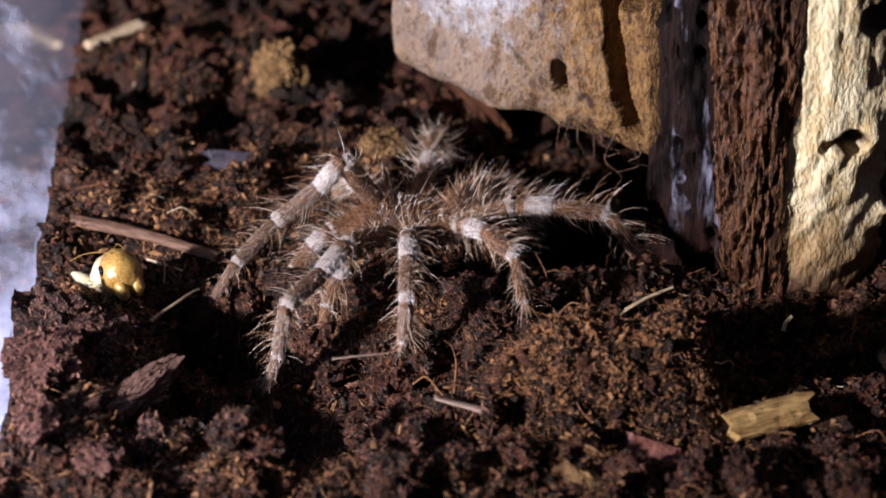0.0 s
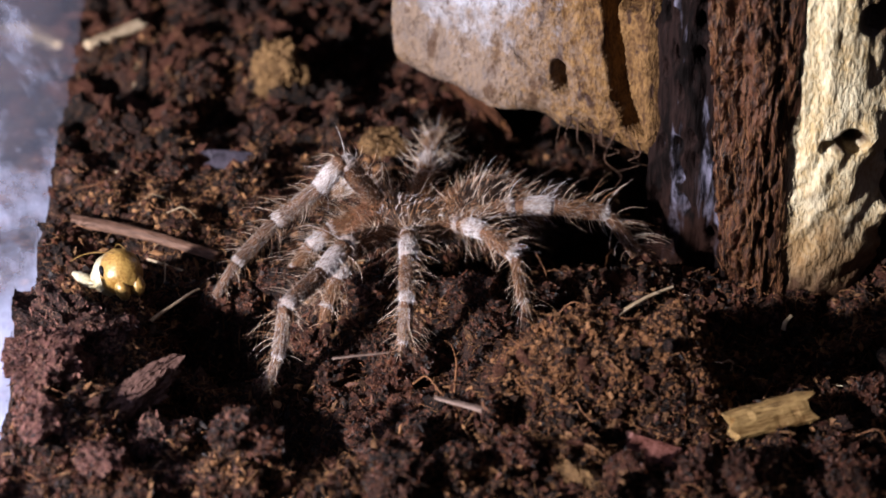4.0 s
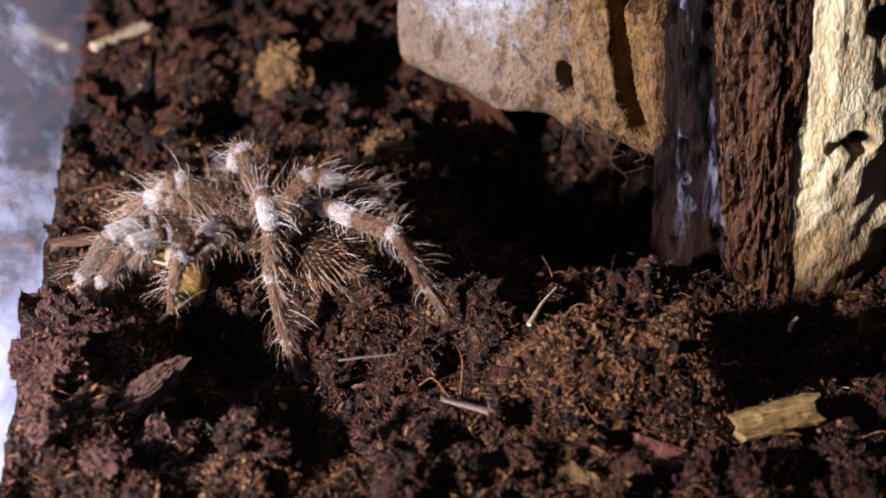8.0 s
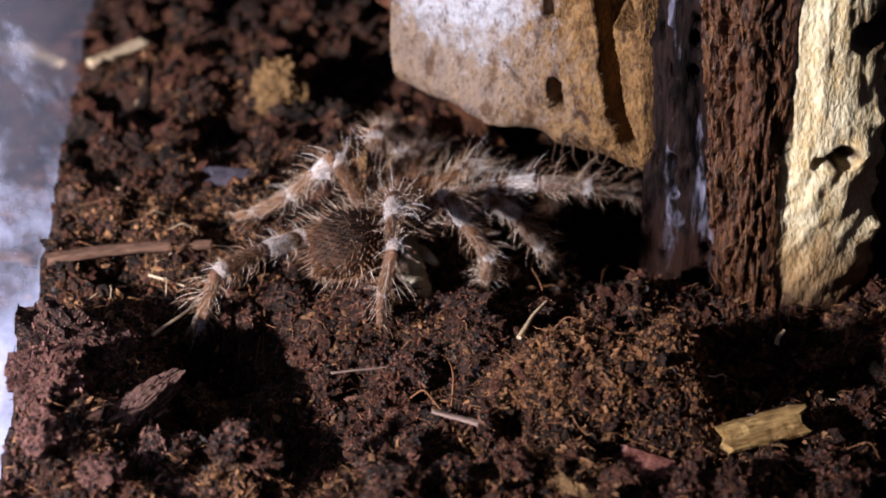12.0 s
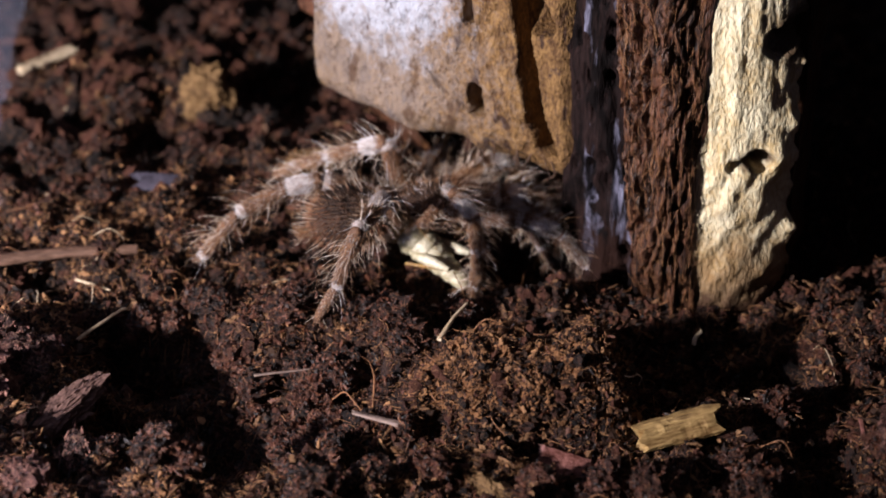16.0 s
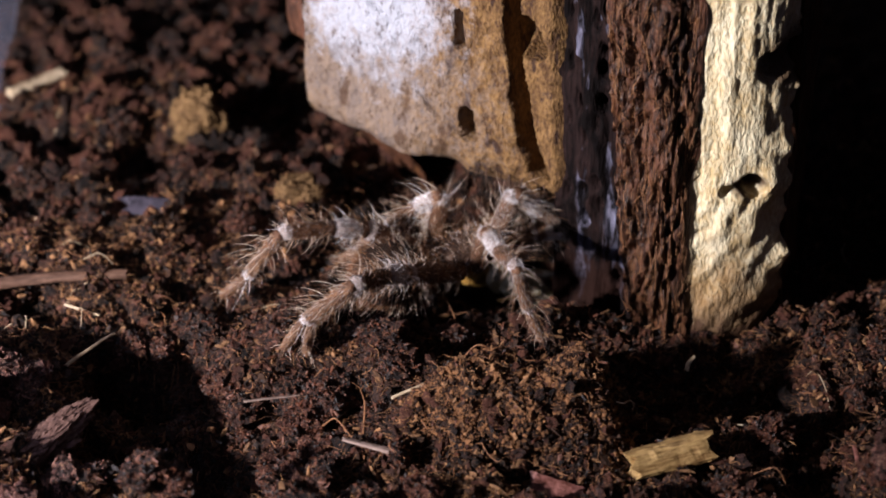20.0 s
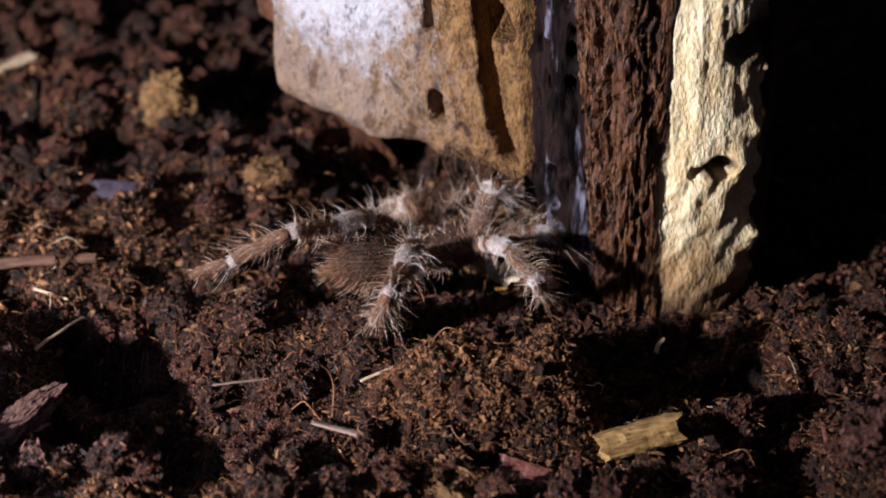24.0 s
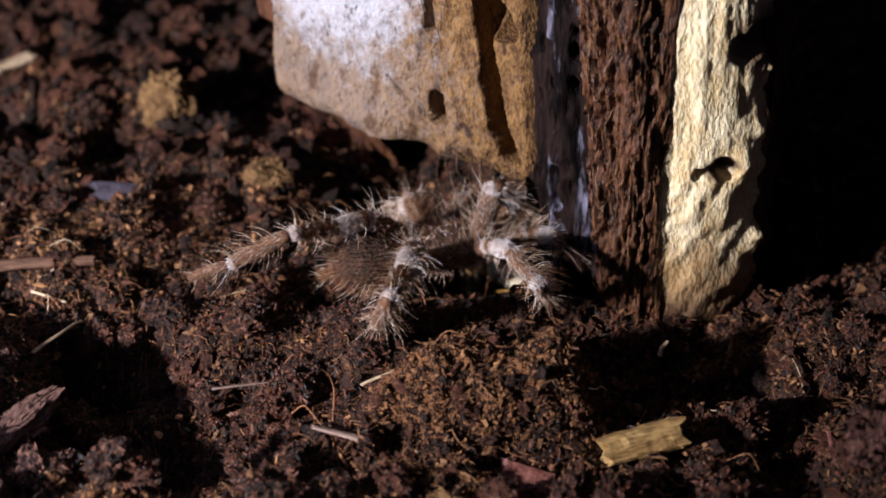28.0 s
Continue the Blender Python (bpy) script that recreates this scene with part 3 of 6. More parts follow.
def log_patch(name, left, right, bottom, top, relief, mat, parent, label, du=0.035, dz=0.04, tuck=0.0, plan=LOG_PLAN, front=True):
    """A piece of the log's shell: left and right are x (or shares) by height, bottom is a height by x; relief(x, z) pushes it out, in centimetres."""
    nz = int((top + 0.3) / dz)
    w = np.linspace(0, 1, nz)
    zz = -0.3 + w * (top + 0.3)
    lo, hi = left(zz), right(zz)
    nu = int(np.max(hi - lo) * (1 if front else 20) / du) + 2
    u = np.linspace(0, 1, nu)[:, None]
    a = lo[None] * (1 - u) + hi[None] * u
    bot = bottom(a)
    z = bot + (top - bot) * w[None]
    pts, nrm, _ = along(plan, share_at(a) if front else a)
    lean = -0.09 * (z - 3) * np.exp(-(((a - 4.4) / 0.9) ** 2)) if front else 0 * z
    d = relief(a, z)
    p = np.concatenate([pts + nrm * d[..., None], z[..., None]], -1)
    p[..., 0] += lean
    if tuck:
        rows = []
        for k in (5, 4, 3, 2, 1):
            r = p[:, 0].copy()
            r[:, :2] -= nrm[:, 0] * tuck * k / 5
            r[:, 2] += 0.05 * k + 0.1 * vnoise(r[:, 0] * 5, r[:, 1] * 5 + k, 3)
            rows.append(r)
        p = np.concatenate([np.stack(rows, 1), p], 1)
    me = mesh_np(name, p.reshape(-1, 3) * CM, grid_faces(p.shape[0], p.shape[1]))
    return part(name, me, mat, parent, label)


def groove(x, z, pts, width, depth):
    """A cut along a line of (x, z) places."""
    d = np.full(np.shape(x), 9.0)
    for (x0, z0), (x1, z1) in zip(pts, pts[1:]):
        dx, dz = x1 - x0, z1 - z0
        t = np.clip(((x - x0) * dx + (z - z0) * dz) / (dx * dx + dz * dz), 0, 1)
        d = np.minimum(d, np.hypot(x - x0 - t * dx, z - z0 - t * dz))
    d = d + 0.03 * fbm(x * 5, z * 2.5, 2, 61)
    return -depth * np.clip(1.3 - d / width, 0, 1) ** 0.7


def face_relief(x, z):
    d = 0.06 * fbm(x * 1.2, z * 0.9, 3, 51) + 0.022 * fbm(x * 8, z * 6, 3, 52) + 0.012 * fbm(x * 24, z * 17, 2, 53)
    d = d + groove(x, z, [(2.72, 8), (2.75, 5.2), (2.88, 3.9), (3.02, 3.1), (3.22, 2.5)], 0.12, 0.75)
    d = d + groove(x, z, [(1.98, 3.45), (2.02, 3.0)], 0.11, 0.8) + groove(x, z, [(1.83, 5.3), (1.85, 4.75)], 0.07, 0.6)
    d = d + groove(x, z, [(3.02, 5.35), (3.1, 5.0)], 0.2, 0.8) + groove(x, z, [(1.1, 3.6), (1.5, 3.2), (1.9, 3.0)], 0.03, 0.12) + groove(x, z, [(0.2, 5.2), (0.5, 5.0)], 0.04, 0.12)
    d = d - 0.5 * np.clip((x - 3.38) / 0.25, 0, 1) ** 2
    d = d - 0.5 * np.clip((2.85 - z + 0.15 * fbm(x * 2, z, 2, 5)) / 0.9, 0, 1) ** 2
    return d


def ridge_relief(x, z):
    g = fbm(x * 4.2 + 0.15 * z, z * 0.35, 2, 71)
    p, _ = cells(x * 3.2, z * 1.2, 75)
    return 0.13 * g + 0.05 * fbm(x * 12, z * 2.5, 3, 72) - 0.06 - 0.25 * np.clip(1 - p / 0.3, 0, 1)


def bark_relief(x, z):
    x = x + 0.10 * fbm(x * 2.2, z * 1.1, 3, 85)
    g = fbm(x * 5, z * 0.8, 4, 81)
    f = np.abs(vnoise(x * 8, z * 1.0 + 1.5 * vnoise(x * 3, z * 0.6, 87), 84))
    p, _ = cells(x * 2.6, z * 1.1, 88)
    thin = 0.15 + 0.85 * np.clip((5.74 - x) / 0.35, 0, 1)
    return thin * (0.16 + 0.10 * g - 0.11 * np.clip(1 - f / 0.22, 0, 1) + 0.07 * fbm(x * 18, z * 3.6 + 2 * np.sin(x * 3), 3, 82) - 0.16 * np.clip(1 - p / 0.2, 0, 1) + 0.03 * fbm(x * 30, z * 16, 2, 89) - 0.25 * np.clip((1.0 - z) / 1.2, 0, 1))


def inner_relief(x, z):
    turn = np.clip((3.3 - z) * 3, 0, 1)
    diag = np.sin(13 * (x * 0.8 - z * 0.62 + 0.16 * fbm(x * 2, z * 2, 2, 90)) + 1.2 * fbm(x * 1.5, z * 3, 2, 91))
    vert = fbm(x * 7, z * 1.1 + 0.4 * x, 3, 92)
    d = turn * 0.024 * diag + (1 - turn) * 0.028 * vert + 0.03 * fbm(x * 1.6, z * 1.4, 2, 93) + 0.012 * fbm(x * 9, z * 6, 3, 94)
    d = d + groove(x, z, [(6.3, 3.08), (6.62, 3.2), (6.82, 3.14)], 0.08, 0.4) + groove(x, z, [(6.72, 3.2), (6.84, 3.1)], 0.15, 0.8)
    d = d + 0.22 * bump(x, z, 7.1, 3.25, 0.22, 0.3) + 0.2 * bump(x, z, 7.3, 3.85, 0.3, 0.25) + 0.25 * bump(x, z, 7.45, 1.6, 0.25, 0.25)
    d = d + groove(x, z, [(7.0, 5.35), (7.35, 5.5)], 0.24, 0.5) - 0.2 * np.clip((0.9 - z) / 1.0, 0, 1)
    return 0.75 * d + 0.3 * np.clip(x - 7.2, 0, 1) * fbm(x * 4, z * 4.5, 3, 96)


def build_log():
    log = thing("driftwood_log", None, None, "upright rotting log with brown bark, cream inner wood and whitish mould", "log")
    wob = lambda z: 5.72 + 0.10 * fbm(z * 0 + 3.0, z * 0.9, 3, 7) + 0.12 * np.exp(-((z - 4.6) ** 2) / 0.6) - 0.1 * np.exp(-((z - 2.0) ** 2) / 2.0)
    left_face = lambda z: -0.95 + 0.0 * z
    hem = lambda x: 2.28 - 0.08 * x - 0.05 * fbm(x * 1.7, x * 0 + 2, 3, 15)
    ground_hem = lambda x: -1.3 + 0 * x
    log_patch("pale_heartwood", left_face, lambda z: 3.62 + 0.05 * fbm(z * 1.5, z * 0, 2, 8), hem, 9, face_relief, FACE, log, "ochre heartwood with a white mould patch", tuck=2.2, du=0.025)
    log_patch("rotten_ridge", lambda z: 3.4 + 0 * z, lambda z: 4.62 + 0.05 * fbm(z, z * 0, 2, 9), ground_hem, 9, ridge_relief, RIDGE, log, "dark rotten wood with blue-grey streaks", tuck=0.0)
    log_patch("bark", lambda z: 4.55 + 0 * z, wob, ground_hem, 9, bark_relief, BARK, log, "fibrous brown bark", du=0.022, dz=0.035)
    log_patch("inner_wood", lambda z: 5.5 + 0 * z, lambda z: 7.5 + 0 * z, ground_hem, 9, inner_relief, INNER, log, "rippled cream inner wood with a hole", du=0.03, dz=0.033)
    log_patch("back_shell", lambda z: 0 * z, lambda z: 0 * z + 1, lambda a: -0.4 + 3.9 * np.clip((a - 0.78) / 0.12, 0, 1), 9,
              lambda a, z: 0.15 * fbm(a * 25, z * 0.5, 3, 99), BARK, log, "shaded brown bark", du=0.15, dz=0.15, tuck=1.5, plan=LOG_BACK, front=False)
    p = np.array(LOG_PLAN + LOG_BACK[1:-1])
    v = np.concatenate([np.c_[p, np.full(len(p), 8.95)], [[3.5, 1.8, 9.1]]]) * CM
    f = [(i, (i + 1) % len(p), len(p)) for i in range(len(p))]
    part("sawn_top", mesh_np("sawn_top", v, f), FACE, log, "flat ochre cut top")
    return log


log = build_log()


# ---- loose soil ----
def build_crumbs():
    r = np.random.default_rng(5)
    small = [rock(0, 100 + k, 0.7) for k in range(12)]
    big = [rock(1, 200 + k, 0.75, 1.8) for k in range(12)]

    def spots(n, x0, x1, y0, y1):
        x, y = r.uniform(x0, x1, n), r.uniform(y0, y1, n)
        keep = (x > glass_line(y) + 0.1)
        return x[keep], y[keep]

    def lay(name, templates, n, lo, hi, box, sink, label):
        x, y = spots(n, *box)
        s = lo * (hi / lo) ** (r.random(len(x)) ** 1.9)
        z = soil_height(x, y) + s * sink
        sizes = s[:, None] * np.exp(r.normal(0, 0.28, (len(x), 3)))
        me = scatter_mesh(name, templates, np.stack([x, y, z], -1) * CM, sizes * CM, r)
        return thing(name, me, CRUMB, label, "soil crumbs", kind="stuff")

    lay("soil_crumbs", big, 6500, 0.04, 0.14, (-7.4, 10.5, -8.3, 4.0), 0.15, "loose dark brown peat crumbs on the soil")
    lay("soil_crumbs", big, 2400, 0.09, 0.3, (-7.6, 6.0, 2.5, 12.0), 0.2, "loose dark brown peat crumbs on the soil")
    lay("soil_grains", small, 30000, 0.02, 0.06, (-7.4, 10.5, -8.3, 5.0), 0.3, "fine peat grains strewn over the soil")
    x, y = r.uniform(0.4, 4.9, 32000), r.uniform(-5.9, -3.5, 32000)
    q = ((x - 2.55 + 0.22 * fbm(x * 1.3, y * 1.3, 3, 61)) / 1.95) ** 2 + ((y + 4.72 + 0.16 * fbm(x * 1.3, y * 1.3, 3, 66)) / 0.95) ** 2
    keep = r.random(len(x)) < np.clip(1.6 - 1.3 * q, 0, 1)
    x, y = x[keep], y[keep]
    s = 0.014 + 0.034 * r.random(len(x)) ** 2
    me = scatter_mesh("soil_grains", small, np.stack([x, y, soil_height(x, y) + s * 0.3], -1) * CM, s[:, None] * np.exp(r.normal(0, .3, (len(x), 3))) * CM, r)
    x2, y2 = spots(38000, -7.4, 10.5, -8.3, 9.0)
    s2 = 0.014 + 0.055 * r.random(len(x2)) ** 2.2
    flat = s2[:, None] * np.array([1.6, 0.6, 0.35]) * np.exp(r.normal(0, 0.25, (len(x2), 3)))
    me2 = scatter_mesh("peat_shards", small, np.stack([x2, y2, soil_height(x2, y2) + s2 * 0.5], -1) * CM, flat * CM, r)
    thing("peat_shards", me2, SHARD, "thin red-brown peat shards lying all over the soil", "soil crumbs", kind="stuff")
    thing("soil_grains", me, DRYCRUMB, "fine dry golden-brown peat grains on the soil mound", "soil crumbs", kind="stuff")


def strands(r, x, y, length, width, lift=0.5):
    """Curled strands lying at the places given, in centimetres."""
    n, k = len(x), 7 if length.max() > 0.25 else 4
    a, curl, pitch = r.uniform(0, 2 * math.pi, n), r.normal(0, 1.6, n), r.normal(0, lift, n)
    step = length / (k - 1)
    p = np.zeros((n, k, 3))
    p[:, 0] = np.stack([x, y, soil_height(x, y) + 0.02 + 0.1 * r.random(n)], -1)
    for i in range(1, k):
        b = a + curl * (i / k) + r.normal(0, 0.25, n)
        e = pitch * math.cos(i * 0.9)
        p[:, i] = p[:, i - 1] + step[:, None] * np.stack([np.cos(b) * np.cos(e), np.sin(b) * np.cos(e), np.sin(e)], -1)
    p[..., 2] = np.maximum(p[..., 2], soil_height(p[..., 0], p[..., 1]) + 0.005)
    rad = width[:, None] * np.interp(np.linspace(0, 1, k), [0, 0.2, 0.7, 1], [0.7, 1, 0.9, 0.3])
    return tubes(p * CM, rad * CM)


def build_fibres():
    r = np.random.default_rng(6)
    for name, n, lo, hi, w in (("coir_threads", 30000, 0.05, 0.2, 0.0058), ("coir_fibres", 9000, 0.12, 0.45, 0.0085), ("coir_fibres", 900, 0.4, 1.0, 0.010)):
        x, y = r.uniform(-7.4, 10.4, n), r.uniform(-8.3, 10.5, n)
        keep = (x > glass_line(y) + 0.3) & (r.random(n) > 0.35 * bump(x, y, -1.6, -3.0, 2.0, 1.9))
        x, y = x[keep], y[keep]
        v, f = strands(r, x, y, lo + (hi - lo) * r.random(len(x)) ** 2, w * (0.6 + 0.8 * r.random(len(x))))
        thing(name, mesh_np(name, v, f), FIBRE, "short brown coir fibres mixed into the soil", "coir fibres", kind="stuff")


def build_flakes():
    """Golden flakes and curls of husk, in drifts."""
    r = np.random.default_rng(8)
    small = [rock(0, 700 + k, 0.7) for k in range(10)]
    xs, ys = [], []
    for cx, cy, rx, ry, n in ((0.4, -6.5, 1.8, 0.7, 1300), (6.8, -6.6, 2.0, 0.7, 500), (2.6, -4.6, 1.2, 0.5, 350), (8.4, -3.2, 1.2, 0.8, 200), (-4.2, 3.6, 1.8, 2.8, 1500), (-0.6, 3.2, 1.2, 1.0, 300), (-3.4, 0.6, 2.0, 1.2, 800), (7.5, -3.0, 1.5, 0.8, 250), (-5.6, -4.6, 0.8, 0.5, 250), (-1.2, -2.2, 1.2, 0.6, 90), (3.0, -6.6, 1.6, 0.6, 700), (1.5, -1.0, 4.5, 4.5, 700), (-2.2, -6.6, 2.2, 0.8, 900), (-4.8, -3.6, 1.1, 0.8, 450), (0.0, -3.2, 1.4, 0.8, 350), (-5.0, -0.2, 1.2, 1.0, 500)):
        xs.append(r.normal(cx, rx, n))
        ys.append(r.normal(cy, ry, n))
    x, y = np.concatenate(xs), np.concatenate(ys)
    keep = x > glass_line(y) + 0.2
    x, y = x[keep], y[keep]
    s = 0.018 + 0.055 * r.random(len(x)) ** 2
    size = s[:, None] * np.array([1.5, 0.8, 0.5]) * np.exp(r.normal(0, 0.3, (len(x), 3)))
    me = scatter_mesh("husk_flakes", small, np.stack([x, y, soil_height(x, y) + s * 0.7], -1) * CM, size * CM, r)
    thing("husk_flakes", me, HUSK, "golden-brown husk flakes scattered over the soil", "husk flakes", kind="stuff")
    n = 9000
    x2, y2 = r.uniform(-7.2, 10.4, n), r.uniform(-8.3, 9.0, n)
    keep = x2 > glass_line(y2) + 0.25
    x2, y2 = x2[keep], y2[keep]
    s2 = 0.022 + 0.062 * r.random(len(x2)) ** 2
    size = s2[:, None] * np.array([1.6, 0.8, 0.16]) * np.exp(r.normal(0, 0.3, (len(x2), 3)))
    me = scatter_mesh("husk_chips", [rock(0, 740 + k, 0.9) for k in range(10)], np.stack([x2, y2, soil_height(x2, y2) + s2 * 0.8], -1) * CM, size * CM, r)
    thing("husk_chips", me, TANFLAKE, "thin brown and tan husk chips lying over the soil", "husk chips", kind="stuff")
    n = 11000
    i = r.integers(0, len(x), n)
    v, f = strands(r, x[i] + r.normal(0, 0.15, n), y[i] + r.normal(0, 0.15, n), 0.08 + 0.30 * r.random(n) ** 2, 0.005 + 0.007 * r.random(n) ** 2, 0.8)
    thing("husk_threads", mesh_np("husk_threads", v, f), HUSK, "curled golden husk threads on the soil", "husk threads", kind="stuff")


build_crumbs()
build_fibres()
build_flakes()


# ---- single clods, chips and twigs ----
def clod(name, x, y, sx, sy, sz, up, turn, seed, mat, label, category="soil clod", group="", rough=0.4, level=2, tilt=0.0, bumps=True):
    v, f = rock(level, seed, rough, 1.6)
    if bumps and level == 2:
        v2, f2 = subdivide(v, f)
        q = v2 * 6
        v2 = v2 * (1 + 0.10 * fbm(q[:, 0] + 2 * q[:, 2], q[:, 1] - q[:, 2], 3, seed) + 0.05 * vnoise(q[:, 0] * 4 + q[:, 2] * 3, q[:, 1] * 4, seed + 2))[:, None]
        v, f = v2, f2
    if max(sx, sy, sz) > 0.5 and bumps:
        v, f = subdivide(v, f)
        q = v * 14
        v = v * (1 + 0.06 * fbm(q[:, 0] + 2 * q[:, 2], q[:, 1] - q[:, 2], 3, seed + 4))[:, None]
    me = mesh_np(name, v * np.array([sx, sy, sz]) * CM, f, smooth=False)
    ob = thing(name, me, mat, label, category, group)
    if bumps and mat in (CLOD, LITCLOD):
        r = np.random.default_rng(seed + 900)
        i = r.integers(0, len(v), int(1500 * min(max(sx, sy), 1.2)))
        s = 0.012 + 0.038 * r.random(len(i)) ** 2.2
        flat = s[:, None] * np.array([1.6, 0.6, 0.4]) * np.exp(r.normal(0, 0.25, (len(i), 3)))
        coat = scatter_mesh("crumb_coat", [rock(0, 500 + k, 0.7) for k in range(6)], v[i] * np.array([sx, sy, sz]) * CM, flat * CM, r)
        tagged(part("crumb_coat", coat, SHARD if mat is CLOD else LITSHARD, ob, "loose red-brown crumbs clinging to the clod"), kind="stuff")
    px, py, pz = on_soil(x, y, up)
    ob.matrix_world = pose(px, py, pz, tilt, tilt * 0.5, turn)
    return ob


def subdivide(v, f):
    """Each triangle into four."""
    edges = np.sort(np.concatenate([f[:, [0, 1]], f[:, [1, 2]], f[:, [2, 0]]]), 1)
    uniq, inv = np.unique(edges, axis=0, return_inverse=True)
    inv = np.asarray(inv).reshape(-1)
    mid = (v[uniq[:, 0]] + v[uniq[:, 1]]) / 2
    n, m = len(v), len(f)
    a, b, c = inv[:m] + n, inv[m:2 * m] + n, inv[2 * m:] + n
    return np.concatenate([v, mid]), np.concatenate([np.stack([f[:, 0], a, c], 1), np.stack([a, f[:, 1], b], 1), np.stack([c, b, f[:, 2]], 1), np.stack([a, b, c], 1)])


clod("soil_clod", -5.85, -3.3, 1.05, 0.62, 0.62, 0.3, -4, 3, LITCLOD, "large dark brown soil clod against the clear wall", rough=0.5).matrix_world = pose(-6.3 * CM, -3.6 * CM, 0.5 * CM, 6, 28, -4)
clod("soil_clod", -5.55, -3.95, 0.62, 0.5, 0.5, 0.1, 30, 34, LITCLOD, "dark brown soil clod leaning on a larger clod", rough=0.55, tilt=12)
clod("soil_clod", -6.35, -5.0, 0.75, 0.6, 0.5, 0.05, 20, 33, LITCLOD, "brown fibrous soil clod beside the clear wall", rough=0.5)
clod("soil_clod", -3.15, 5.3, 0.55, 0.45, 0.75, 0.35, 10, 4, TAN, "pale tan crumbly clump standing on the soil", rough=0.45)
clod("soil_clod", -1.05, 2.35, 0.5, 0.4, 0.32, 0.12, 30, 14, TAN, "rounded tan soil clump", rough=0.3)
clod("soil_clod", 8.75, -6.7, 0.7, 0.55, 0.62, 0.35, 30, 5, LITCLOD, "brown soil clod with a rough face", rough=0.45)
clod("soil_clod", 9.55, -2.4, 0.4, 0.35, 0.3, 0.15, 0, 6, CLOD, "small brown soil clod", rough=0.4)
for k, (x, y, s) in enumerate([(-5.0, 7.9, .36), (-4.2, 7.7, .4), (-5.6, 6.1, .35), (-6.6, 6.9, .3), (-6.3, 3.4, .38), (-5.0, 3.6, .34), (-4.6, 5.2, .32), (-1.2, 3.3, .32), (-0.3, 4.4, .34), (-1.9, 4.6, .3),
                               (-5.6, 2.0, .3), (-4.9, 1.6, .33), (-6.4, 1.9, .3), (-3.2, 3.3, .3), (-2.2, 1.6, .26), (-6.6, 9.3, .4), (-3.0, 8.6, .4), (-1.7, 8.0, .38), (-5.3, 9.4, .4), (-0.6, 6.6, .35),
                               (-1.0, -3.0, .42), (-0.4, -3.9, .3), (-2.9, -6.7, .36), (-4.0, -6.9, .34), (-4.6, -5.9, .36), (-6.3, -6.3, .42), (-5.3, -6.9, .4), (-2.4, -6.0, .26),
                               (3.9, -7.0, .4), (4.6, -7.2, .38), (1.1, -6.6, .34), (0.2, -6.9, .3), (6.9, -5.0, .3), (7.7, -4.2, .3), (8.6, -3.6, .3), (9.0, -2.9, .26), (8.0, -2.4, .22), (6.2, -6.8, .34), (-0.5, -5.9, .28), (-7.0, 5.1, .3), (0.5, -2.75, .4), (-4.15, -5.85, .34), (-3.2, -6.75, .36), (-1.5, -5.6, .3), (-2.75, -2.95, .34), (-2.85, -2.35, .32), (-2.95, -3.45, .3), (-3.3, -2.0, .3), (-3.9, -1.9, .28), (-2.35, -2.75, .28)]):
    clod("soil_clod", x, y, s * 1.1, s * 0.9, s * 0.75, 0.05 + 0.2 * s, 40 * k, 300 + k, LITCLOD if x < -4.4 and y < -4 else CLOD, "rough brown soil clod among loose crumbs", group="soil clods", rough=0.5, level=2, tilt=(k * 37) % 40 - 20, bumps=True)

crng = np.random.default_rng(44)
for k in range(64):
    x, y = crng.normal(-1.5, 1.5), crng.normal(-3.6, 1.4)
    if k > 44:
        x, y = crng.uniform(-1.0, 9.5), crng.uniform(-7.6, -5.9)
    if not (-5.0 < x < 9.6 and -7.8 < y < -0.9) or (abs(x + 3.65) < 0.9 and abs(y + 2.6) < 0.5) or (abs(x - 2.5) < 1.9 and abs(y + 4.7) < 0.9) or (abs(x - 5.1) < 0.9 and abs(y + 5.6) < 0.6):
        continue
    s = crng.uniform(0.16, 0.34)
    clod("soil_clod", x, y, s * 1.15, s * 0.9, s * 0.8, 0.35 * s, crng.uniform(0, 360), 400 + k, CLOD, "rough brown soil clod among loose crumbs", group="soil clods", rough=0.55, level=2, tilt=crng.uniform(-25, 25))


